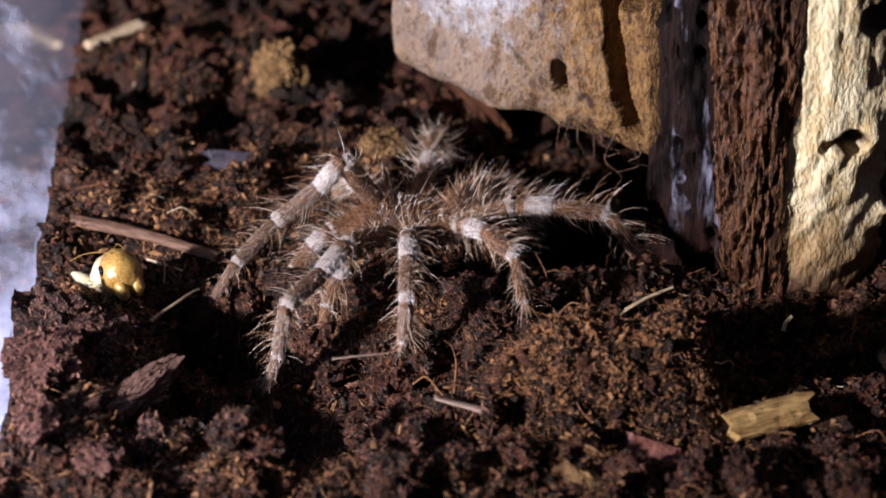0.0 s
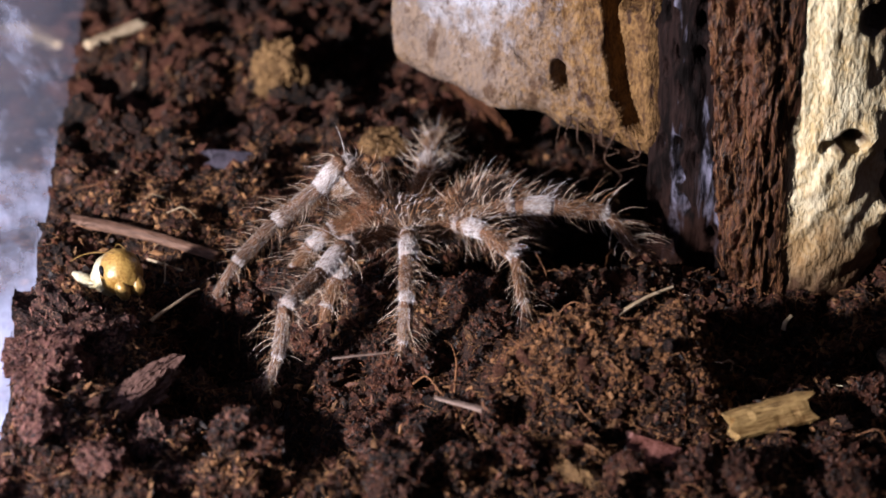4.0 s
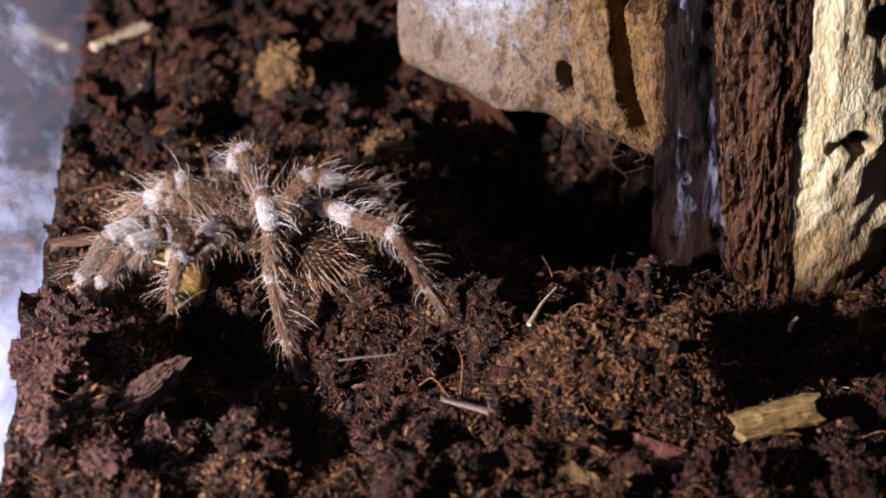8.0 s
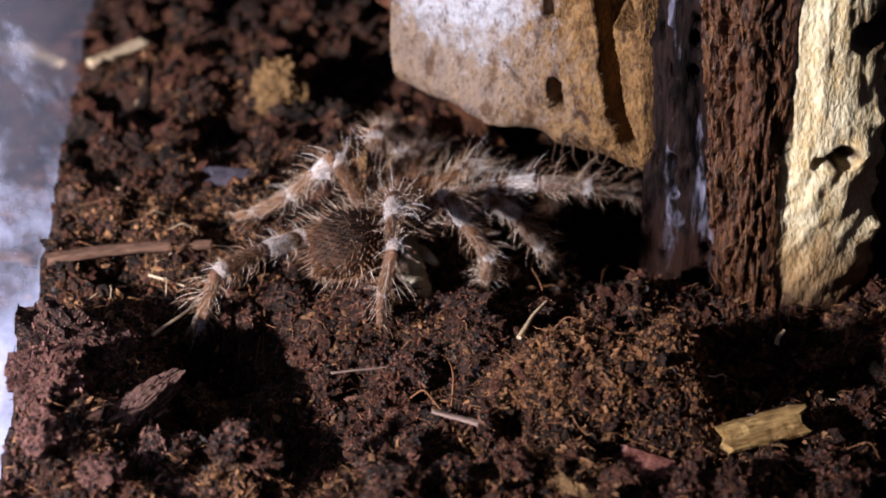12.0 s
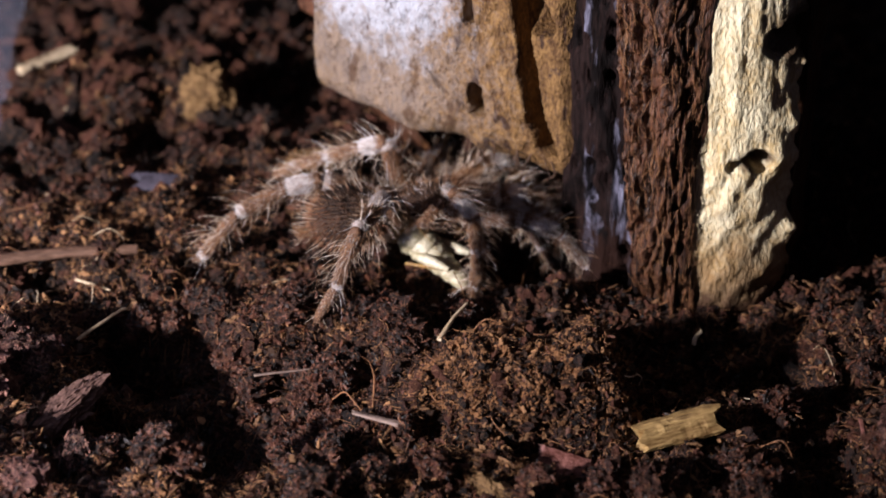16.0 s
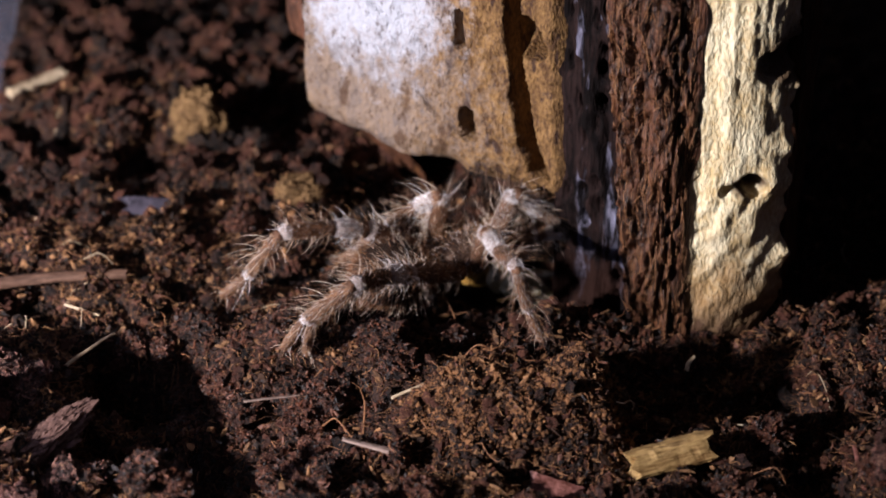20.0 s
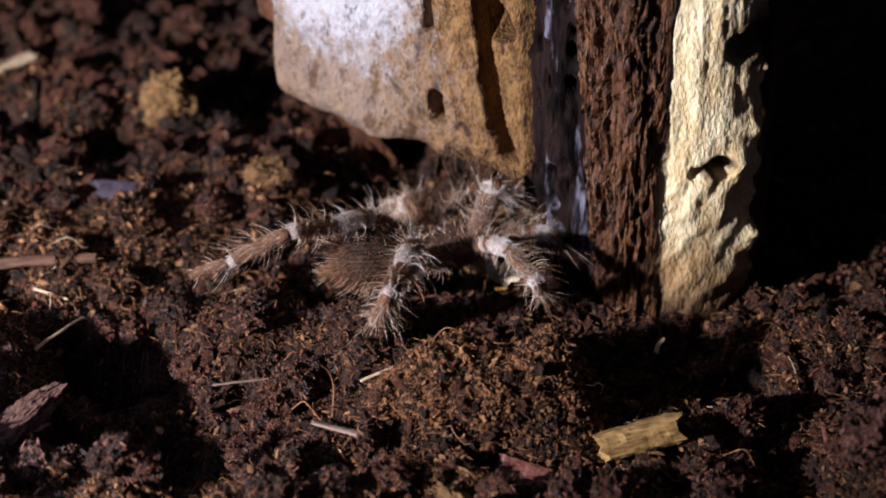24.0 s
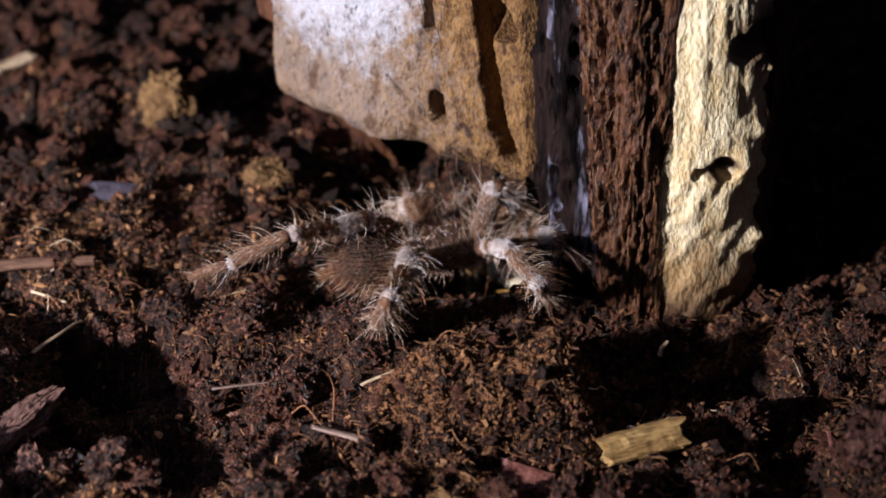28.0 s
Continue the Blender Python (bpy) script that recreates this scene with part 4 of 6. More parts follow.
def stick_mesh(name, length, w0, w1, h, bend=0.0, jag=0.3, seed=0, flat=False):
    """A stick or chip along x, from 0 to length (cm), ribbed, with broken ends."""
    r = np.random.default_rng(seed)
    na, nl = 14, 26
    a = np.arange(na) * 2 * math.pi / na
    t = np.linspace(0, 1, nl)
    ca, sa = np.cos(a), np.sin(a)
    if flat:
        ca, sa = np.sign(ca) * np.abs(ca) ** 0.45, np.sign(sa) * np.abs(sa) ** 0.45
    rib = 1 + 0.10 * vnoise(a * 2.1, a * 0 + seed, 3)
    w = (w0 + (w1 - w0) * t) / 2
    x = length * t[:, None] + np.where(t[:, None] > 0.5, 1, -1) * (np.abs(t[:, None] - 0.5) > 0.47) * jag * w[:, None] * vnoise(a[None] * 3, a[None] * 0 + 5 * seed + np.round(t[:, None]) * 9, 7)
    wob = 0.05 * fbm(t[:, None] * 7, a[None] * 1.6, 3, seed) + 0.05 * vnoise(a[None] * 4.5 + 0 * t[:, None], a[None] * 0 + seed, 5) + rib[None] - 1
    y = w[:, None] * ca[None] * (1 + wob)
    z = h / 2 * (w / w.max())[:, None] * sa[None] * (1 + wob) + bend * (1 - (2 * t[:, None] - 1) ** 2)
    y = y + 0.3 * bend * np.sin(t[:, None] * 7 + seed)
    v = np.stack([x, y, z], -1).reshape(-1, 3)
    f = grid_faces(nl, na)
    idx = np.arange(nl * na).reshape(nl, na)
    wrapf = np.stack([idx[:-1, -1], idx[1:, -1], idx[1:, 0], idx[:-1, 0]], -1)
    ends = [v[idx[0]].mean(0), v[idx[-1]].mean(0)]
    n = len(v)
    v = np.concatenate([v, ends])
    caps = [(idx[0, (i + 1) % na], idx[0, i], n, n) for i in range(na)] + [(idx[-1, i], idx[-1, (i + 1) % na], n + 1, n + 1) for i in range(na)]
    me = bpy.data.meshes.new(name)
    me.from_pydata((v * CM).tolist(), [], np.concatenate([f, wrapf]).tolist() + [c[:3] for c in caps])
    me.validate()
    return me


def between(a, b, roll=0.0):
    """The pose of a stick whose start is at a and whose far end points to b (centimetres)."""
    a, b = Vector(a) * CM, Vector(b) * CM
    q = (b - a).to_track_quat("X", "Z")
    return Matrix.Translation(a) @ q.to_matrix().to_4x4() @ Matrix.Rotation(radians(roll), 4, "X")


def piece(name, a, b, w0, w1, h, mat, label, category, bend=0.0, jag=0.3, seed=1, flat=False, roll=0.0, group=""):
    length = (Vector(b) - Vector(a)).length
    ob = thing(name, stick_mesh(name, length, w0, w1, h, bend, jag, seed, flat), mat, label, category, group)
    ob.matrix_world = between(a, b, roll)
    return ob


def hgt(x, y, up):
    return (x, y, float(soil_height(np.array(x), np.array(y))) + up)


piece("wood_chip", (4.5, -5.72, 0.28), (5.74, -5.42, 0.45), 0.62, 0.66, 0.46, CHIPWOOD, "pale yellow splintered wood chip on the soil", "wood chip", jag=0.5, seed=2, flat=True, roll=-28)
piece("splinter", (-0.15, -5.41, 0.62), (0.62, -5.72, 0.6), 0.1, 0.17, 0.07, GREYWOOD, "thin pinkish grey wood splinter", "splinter", seed=3, jag=1.0)
straw = piece("straw", (2.93, -2.66, 0.38), (3.88, -2.06, 0.52), 0.085, 0.055, 0.07, STRAW, "dry cream straw stalk lying on the soil", "straw", seed=4, bend=0.03)
twig = piece("twig", (-6.54, 0.01, 0.6), (-3.9, -1.16, 0.58), 0.26, 0.2, 0.22, TWIG, "grey-brown bare twig lying on the soil", "twig", bend=0.06, seed=5)
piece("bark_chip", (-4.25, 1.9, 0.74), (-3.35, 1.8, 0.8), 0.42, 0.26, 0.08, SLATE, "flat blue-grey bark chip", "bark chip", jag=1.4, seed=6, flat=True, roll=25)
clod("bark_flake", -5.0, -5.05, 0.95, 0.45, 0.27, 0.22, 48, 77, BARKCHIP, "curled grey-brown flake of bark on the soil", "bark", rough=0.22, tilt=-18)
clod("wood_chip", 2.1, -7.15, 0.62, 0.3, 0.26, 0.1, -58, 8, TAN, "crumbly tan wood chip half buried in soil", "wood chip", rough=0.5, tilt=10)
piece("wood_chip", (2.87, -6.01, 0.06), (3.66, -6.23, 0.0), 0.55, 0.4, 0.2, REDCHIP, "smooth red-brown bark chip in the soil", "wood chip", jag=0.5, seed=9, flat=True, roll=25)
piece("wood_chip", (-6.95, 6.35, 0.78), (-6.03, 7.17, 0.8), 0.25, 0.3, 0.15, STRAW, "pale dry wood sliver at the back", "wood chip", jag=1.0, seed=10, flat=True)
piece("bark_flake", (5.7, -2.74, 0.09), (5.84, -2.64, 0.32), 0.1, 0.06, 0.05, STRAW, "small curled pale bark shaving", "shaving", seed=11, bend=0.03)
piece("bark_flake", (-5.4, 2.17, 0.34), (-4.52, 2.28, 0.46), 0.16, 0.1, 0.06, REDCHIP, "long rusty red bark strip", "bark", seed=12, flat=True)
piece("straw", (-6.13, 2.18, 0.37), (-5.57, 1.44, 0.59), 0.06, 0.04, 0.04, STRAW, "short dry straw piece", "straw", seed=13, group="straw bits")
piece("straw", (-4.86, -3.12, 0.55), (-4.15, -1.99, 0.45), 0.08, 0.05, 0.05, STRAW, "thin dry straw crossing the soil", "straw", seed=14, bend=0.05, group="straw bits")
piece("straw", (-5.17, -0.72, 0.25), (-4.5, -1.32, 0.4), 0.06, 0.04, 0.04, STRAW, "short dry straw piece", "straw", seed=15, group="straw bits")
piece("straw", (2.63, -5.27, 0.73), (3.03, -5.28, 0.72), 0.08, 0.05, 0.05, STRAW, "short amber straw piece", "straw", seed=16, group="straw bits")
piece("straw", (-1.82, -4.12, 0.48), (-0.9, -3.92, 0.46), 0.06, 0.03, 0.04, GREYWOOD, "short pale straw piece", "straw", seed=17, group="straw bits")
piece("bark_flake", (8.19, -5.28, 0.3), (8.09, -6.72, 0.5), 0.09, 0.07, 0.06, REDCHIP, "thin rust-brown bark strip", "bark", seed=18)
piece("twig", (-6.9, 0.9, 0.5), (-5.4, 1.6, 0.6), 0.06, 0.04, 0.05, TWIG, "thin brown rootlet curled on the soil", "rootlet", seed=19, bend=0.1, group="rootlets")


def long_fibre(pts, width, mat, label, group="long fibres", parent=None, name="fibre"):
    p = np.array(pts, float)
    q = np.linspace(0, len(p) - 1, 16)
    sm = np.stack([np.interp(q, np.arange(len(p)), p[:, i]) for i in range(3)], -1)
    sm[1:-1] = (sm[:-2] + sm[1:-1] * 2 + sm[2:]) / 4
    sm[1:-1] = (sm[:-2] + sm[1:-1] * 2 + sm[2:]) / 4
    v, f = tubes(sm[None] * CM, np.linspace(1, 0.5, 16)[None] * width * CM, 5)
    me = mesh_np(name, v, f)
    if parent:
        return part(name, me, mat, parent, label)
    return thing(name, me, mat, label, "fibre", group)


long_fibre([hgt(0.15, -4.6, 0.0), (0.2, -4.5, 0.7), (0.12, -4.5, 1.0), (0.0, -4.5, 1.1)], 0.018, FIBRE, "thin curled coir fibre standing up from the soil")
long_fibre([hgt(-1.9, -1.9, 0.0), (-1.8, -1.4, 0.5), (-1.4, -1.2, 0.55), hgt(-1.0, -1.25, 0.1)], 0.02, STRAW, "curled pale fibre on the soil")
long_fibre([hgt(-0.6, -4.3, 0.1), (-0.3, -4.6, 0.5), hgt(0.0, -5.1, 0.1)], 0.018, FIBRE, "thin curled coir fibre on the soil")
long_fibre([hgt(1.85, -2.3, 0.1), (1.7, -2.1, 0.9), (1.55, -1.9, 1.1)], 0.014, FIBRE, "thin upright coir fibre")
long_fibre([hgt(1.2, -5.3, 0.2), (1.1, -5.1, 0.8), (1.0, -5.0, 0.95)], 0.014, FIBRE, "thin upright coir fibre")
for k in range(60):
    x, y = rng.uniform(-6.8, 9.5), rng.uniform(-8, 7)
    if x < glass_line(y) + 1:
        continue
    a, c = rng.uniform(0, 6.3), rng.normal(0, 1.0)
    ln = rng.uniform(0.4, 1.0)
    pts, pos = [], np.array([x, y])
    for i in range(5):
        pts.append(hgt(pos[0], pos[1], 0.06 + 0.22 * math.sin(i * 0.8) * rng.random()))
        pos = pos + ln / 4 * np.array([math.cos(a + c * i / 3), math.sin(a + c * i / 3)])
    long_fibre(pts, rng.uniform(0.008, 0.016), FIBRE if k % 4 else STRAW, "curled coir fibre lying on the soil")
for k in range(9):
    x = 2.15 + 0.14 * k + rng.normal(0, 0.06)
    y0 = np.interp(x, [p[0] for p in LOG_PLAN], [p[1] for p in LOG_PLAN]) + 0.15
    ln = rng.uniform(0.3, 0.9) * (1.0 if k % 3 == 0 else 0.5)
    long_fibre([(x, y0, 2.35), (x + rng.normal(0, .1), y0 - 0.1, 2.2 - ln * 0.4), (x + rng.normal(0, .15), y0 - 0.1, 2.2 - ln * 0.8), (x + rng.normal(0, .25), y0, 2.1 - ln)], rng.uniform(0.010, 0.024), ROOT, "thin root hanging from the log", parent=log, name="rootlet")


def build_bark_strands():
    """Loose fibres that stand off the bark."""
    r = np.random.default_rng(17)
    n, k = 1500, 6
    x, z0 = r.uniform(4.6, 5.7, n), r.uniform(-0.2, 7.0, n)
    ln = 0.15 + 0.6 * r.random(n) ** 2
    z = z0[:, None] + ln[:, None] * np.linspace(0, 1, k)
    xx = x[:, None] + 0.06 * r.normal(0, 1, (n, 1)) * np.linspace(0, 1, k) + 0.008 * np.sin(z * 6 + x[:, None] * 20)
    pts, nrm, _ = along(LOG_PLAN, share_at(xx))
    d = bark_relief(xx, z) + 0.015 + 0.05 * r.random((n, 1)) * np.linspace(0, 1, k) ** 2
    p = np.concatenate([pts + nrm * d[..., None], z[..., None]], -1)
    p[..., 0] += -0.09 * (z - 3) * np.exp(-(((xx - 4.4) / 0.9) ** 2))
    v, f = tubes(p * CM, (0.003 + 0.007 * r.random((n, 1)) ** 2) * np.array([0.6, 1, 1, 0.9, 0.6, 0.2]) * CM)
    tagged(part("bark_fuzz", mesh_np("bark_fuzz", v, f), BARKFIBRE, log, "loose brown fibres on the bark"), kind="stuff")


build_bark_strands()


# ---- tarantula ----
def hair_material(name, dark, light, rough=0.55):
    return material(name, dark, light, 900, rough, 0.15, 4000, islands=0.6, spec=0.2)


SKIN = material("dark_brown_cuticle", (0.040, 0.018, 0.010), (0.16, 0.075, 0.038), 600, 0.6, 0.5, 3000)
PALE = material("white_banded_cuticle", (0.22, 0.17, 0.15), (0.42, 0.36, 0.34), 600, 0.7, 0.5, 3000)
BROWNHAIR = hair_material("brown_hair", (0.088, 0.037, 0.015), (0.37, 0.195, 0.097))
GREYHAIR = hair_material("grey_hair", (0.20, 0.165, 0.145), (0.46, 0.42, 0.40))
TANHAIR = hair_material("pale_tan_bristles", (0.34, 0.22, 0.145), (0.74, 0.61, 0.50))
WHITEHAIR = hair_material("white_hair", (0.58, 0.55, 0.56), (0.84, 0.82, 0.83))
BLACKHAIR = hair_material("black_velvet_hair", (0.008, 0.006, 0.006), (0.045, 0.028, 0.022))
REDHAIR = hair_material("red_brown_hair", (0.14, 0.05, 0.026), (0.42, 0.21, 0.12))
ABDOMEN = material("dark_brown_abdomen", (0.012, 0.007, 0.005), (0.07, 0.034, 0.019), 700, 0.8, 0.8, 3000)
CARAPACE = material("brown_carapace", (0.025, 0.014, 0.01), (0.13, 0.075, 0.05), 500, 0.55, 0.6, 2500, spots=(0.25, 0.17, 0.13), spot_scale=500, spot_at=0.6)
FANG = material("black_fang", (0.006, 0.004, 0.004), (0.02, 0.01, 0.01), 300, 0.2, 0.1, 2000, spec=0.6)
EYE = material("glossy_black_eye", (0.004, 0.004, 0.005), (0.008, 0.007, 0.007), 300, 0.05, 0.0, spec=0.8)


def hair_set(r, root, normal, back, length, width, droop=0.35, k=5):
    """Tapered curved hairs from roots; they lean along back and bend over. Centimetres."""
    n = len(root)
    axis = back / (np.linalg.norm(back, axis=1, keepdims=True) + 1e-9)
    d = normal + back * r.uniform(0.4, 0.9, n)[:, None] + r.normal(0, 0.16, (n, 3))
    d /= np.linalg.norm(d, axis=1, keepdims=True)
    side = r.normal(0, 1, (n, 3))
    p = np.zeros((n, k, 3))
    p[:, 0] = root
    for i in range(1, k):
        d = d + (axis * droop + side * 0.22 + np.array([0, 0, -0.12])) / k
        d /= np.linalg.norm(d, axis=1, keepdims=True)
        p[:, i] = p[:, i - 1] + d * (length / (k - 1))[:, None]
    return tubes(p, width[:, None] * np.interp(np.linspace(0, 1, k), [0, 0.5, 1], [1.0, 0.8, 0.15]))


def shaggy(name, v, f, mats, groups, seed):
    """One mesh of a body (verts and quads) with sets of hair, each with its own material. groups: (verts, quads, slot)."""
    vs, fs, slots, start = [v], [f], [np.zeros(len(f), int)], len(v)
    for hv, hf, slot in groups:
        vs.append(hv)
        fs.append(hf + start)
        slots.append(np.full(len(hf), slot) if np.isscalar(slot) else slot)
        start += len(hv)
    me = mesh_np(name, np.concatenate(vs) * CM, np.concatenate(fs))
    for m in mats:
        me.materials.append(m)
    me.polygons.foreach_set("material_index", np.concatenate(slots).astype(np.int32))
    return me


LEG_LEN = {"1": (1.3, 0.65, 0.97, 1.0, 0.65), "2": (1.2, 0.58, 0.85, 0.9, 0.6), "3": (1.1, 0.55, 0.78, 0.9, 0.6), "4": (1.35, 0.62, 1.0, 1.2, 0.7), "P": (0.75, 0.42, 0.5, 0.5)}
SEGMENT = ("leg", "patella", "tibia", "metatarsus", "tarsus")
THICK = (0.165, 0.145, 0.128, 0.106, 0.090)
BANDS = {"leg": [(0.88, 1.1)], "patella": [(0.25, 1.1)], "tibia": [(-0.1, 0.08), (0.82, 1.1)], "metatarsus": [(-0.1, 0.02), (0.88, 1.1)], "tarsus": [(-0.1, 0.01)]}


def segment_mesh(kind, length, thick, seed, grey=0.0, band=0.9):
    """A limb segment along +x with white bands at its ends and long bristles."""
    r = np.random.default_rng(seed)
    nl, na = 18, 12
    t = np.linspace(0, 1, nl)
    a = np.arange(na) * 2 * math.pi / na
    swell = 1 + 0.10 * np.sin(t * math.pi) - (0.25 * t if kind == "tarsus" else 0.08 * t)
    end = np.sqrt(np.clip(1 - (np.clip(np.abs(t - 0.5) * 2 - 0.86, 0, 1) / 0.14) ** 2, 0.02, 1))
    rad = thick * swell * end
    x = t * (length + 0.06) - 0.03
    y, z = rad[:, None] * np.cos(a), rad[:, None] * np.sin(a)
    v = np.stack([np.repeat(x[:, None], na, 1), y, z], -1).reshape(-1, 3)
    idx = np.arange(nl * na).reshape(nl, na)
    nxt = np.roll(idx, -1, 1)
    f = np.stack([idx[:-1], nxt[:-1], nxt[1:], idx[1:]], -1).reshape(-1, 4)
    inband = lambda s: np.any([(s > lo) & (s < hi) for lo, hi in BANDS[kind]], axis=0)
    near = lambda s: np.clip(np.max([np.minimum(s - lo, hi - s) for lo, hi in BANDS[kind]], axis=0) / 0.16 + 0.33, 0, 1)
    body_slot = np.repeat(inband((t[:-1] + t[1:]) / 2)[:, None], na, 1).ravel().astype(int)

    def coat(n, lo, hi, wid, droop, lean, k):
        s, ang = r.uniform(0.0, 1.0, n), r.uniform(0, 2 * math.pi, n)
        rr = np.interp(s, t, rad) * 0.95
        nrm = np.stack([np.zeros(n), np.cos(ang), np.sin(ang)], -1)
        root = np.stack([s * length, rr * np.cos(ang), rr * np.sin(ang)], -1)
        ln = (lo + (hi - lo) * r.random(n) ** 1.5) * (0.75 + 0.45 * (np.sin(ang) > -0.2))
        if kind == "tarsus":
            ln = ln * 0.6
        back = np.tile(np.array([[lean, 0, 0]]), (n, 1))
        hv, hf = hair_set(r, root, nrm, back, ln, np.full(n, wid) * r.uniform(0.7, 1.2, n), droop, k)
        white = r.random(n) < (band if k < 4 else 0.3) * near(s)
        base = np.where(r.random(n) < grey, 4, 2) if k < 4 else np.where(r.random(n) < 0.72, 5, 2)
        per = len(hf) // n
        return hv, hf, np.repeat(np.where(white, 3, base), per)

    long_n = {"leg": 130, "patella": 90, "tibia": 120, "metatarsus": 110, "tarsus": 50}[kind]
    groups = [coat(int(long_n * 14), 0.04, 0.10, 0.0036, 0.9, 2.8, 3), coat(int(long_n * 0.7), 0.20, 0.58, 0.0044, 1.5, 0.12, 8)]
    vs_slots = body_slot
    me = shaggy(kind, v, f, (SKIN, PALE, BROWNHAIR, WHITEHAIR, GREYHAIR, TANHAIR), groups, seed)
    idxs = np.zeros(len(me.polygons), np.int32)
    me.polygons.foreach_get("material_index", idxs)
    idxs[: len(vs_slots)] = vs_slots
    me.polygons.foreach_set("material_index", idxs)
    return me


def egg(lx, ly, lz, seed, bumps=0.03, taper=0.0):
    v, f = ICO[2]
    v, f = subdivide(v, f)
    v = v / np.linalg.norm(v, axis=1, keepdims=True)
    n = v.copy()
    d = 1 + bumps * fbm(v[:, 0] * 4 + v[:, 2] * 3, v[:, 1] * 4 - v[:, 2] * 2, 3, seed)
    w = v * d[:, None] * np.array([lx, ly, lz])
    w[:, 1:] *= (1 - taper * v[:, :1])
    return w, f, n


def furry_ball(name, w, f, n, mats, hairs, seed):
    """A round body of triangles with coats of hair: hairs as (count, lo, hi, width, lean, chooser) with chooser(normal) giving the slot."""
    r = np.random.default_rng(seed)
    me = bpy.data.meshes.new(name)
    vs, fs, slots, start = [w], [c for c in f.tolist()], [0] * len(f), len(w)
    for count, lo, hi, wid, lean, chooser in hairs:
        i = r.integers(0, len(w), count)
        nn = n[i]
        ln = lo + (hi - lo) * r.random(count) ** 1.4
        back = np.tile(np.array([[-lean, 0, 0]]), (count, 1))
        hv, hf = hair_set(r, w[i] * 0.99, nn, back, ln, np.full(count, wid), 0.4)
        per = len(hf) // count
        slots += np.repeat(chooser(nn, r), per).tolist()
        fs += (hf + start).tolist()
        vs.append(hv)
        start += len(hv)
    me.from_pydata((np.concatenate(vs) * CM).tolist(), [], fs)
    for m in mats:
        me.materials.append(m)
    me.polygons.foreach_set("material_index", np.array(slots, np.int32))
    me.polygons.foreach_set("use_smooth", np.full(len(fs), True))
    me.update()
    return me


HIP = {"1": (0.48, 0.40, -0.05), "2": (0.18, 0.50, -0.08), "3": (-0.12, 0.50, -0.08), "4": (-0.40, 0.38, -0.05), "P": (0.72, 0.30, -0.02)}


def seg_turn(phi, e):
    return Matrix.Rotation(radians(phi), 4, "Z") @ Matrix.Rotation(radians(-e), 4, "Y")


def build_tarantula():
    tar = thing("tarantula", None, None, "hairy dark brown tarantula with white-banded legs on the soil", "spider")
    w, f, n = egg(0.68, 0.56, 0.26, 3, 0.06)
    w[:, 2] += 0.10 * np.exp(-(((w[:, 0] - 0.38) / 0.25) ** 2 + (w[:, 1] / 0.3) ** 2)) * (w[:, 2] > 0)
    part("carapace", furry_ball("carapace", w, f, n, (CARAPACE, BROWNHAIR, WHITEHAIR), [(900, 0.06, 0.16, 0.008, 0.9, lambda nn, r: np.where(r.random(len(nn)) < 0.3, 2, 1)), (90, 0.2, 0.4, 0.007, 0.6, lambda nn, r: np.ones(len(nn), int))], 5), None, tar, "brown carapace with pale radiating hair")
    w, f, n = egg(0.72, 0.60, 0.53, 8, 0.05, 0.06)
    ab = part("abdomen", furry_ball("abdomen", w, f, n, (ABDOMEN, BLACKHAIR, REDHAIR, BROWNHAIR, TANHAIR),
                                    [(3400, 0.06, 0.16, 0.007, 1.0, lambda nn, r: np.where(nn[:, 2] + r.normal(0, 0.1, len(nn)) > 0.58 + 0.3 * np.abs(nn[:, 0]), 1, np.where(r.random(len(nn)) < np.where(nn[:, 0] < -0.6, 0.7, 0.2), 2, 3))),
                                     (380, 0.22, 0.5, 0.0055, 0.7, lambda nn, r: np.where(r.random(len(nn)) < 0.25, 2, 4))], 6), None, tar, "round brown abdomen, black on top, with long reddish hair")
    ab.matrix_basis = pose(-1.26 * CM, 0, 0.02 * CM, 0, 2, 0)
    for s in (1, -1):
        sp = part("spinneret", segment_mesh("tarsus", 0.32, 0.06, 70 + s), None, ab)
        sp.matrix_basis = pose(-0.66 * CM, s * 0.1 * CM, -0.12 * CM, 0, 12, 180 + 14 * s)
    for s in (1, -1):
        w, f, n = egg(0.32, 0.16, 0.2, 20 + s, 0.04, 0.15)
        ch = part("chelicera", furry_ball("chelicera", w, f, n, (SKIN, BROWNHAIR, REDHAIR), [(700, 0.06, 0.2, 0.007, -0.6, lambda nn, r: np.where(r.random(len(nn)) < 0.6, 2, 1)), (70, 0.2, 0.42, 0.0055, -0.5, lambda nn, r: np.full(len(nn), 2))], 30 + s), None, tar, "stout hairy chelicera")
        ch.matrix_basis = pose(0.82 * CM, s * 0.17 * CM, -0.07 * CM, 0, 28, 0)
        t = np.linspace(0, 1, 9)
        p = np.stack([0.26 + 0.10 * np.sin(t * 2.2), 0 * t, -0.10 - 0.36 * t], -1)
        v, q = tubes(p[None], (0.055 * (1 - 0.92 * t))[None], 8)
        part("fang", mesh_np("fang", v * CM, q), FANG, ch, "curved glossy black fang")
    for k, (y, z, s) in enumerate([(0.06, 0.36, 0.035), (-0.06, 0.36, 0.035), (0.12, 0.32, 0.028), (-0.12, 0.32, 0.028)]):
        v, q = ICO[1]
        me = mesh_np("eye", v * s * CM, q)
        e = part("eye", me, EYE, tar, "tiny glossy black eye")
        e.matrix_basis = pose(0.46 * CM, y * CM, z * CM)
    legs = {}
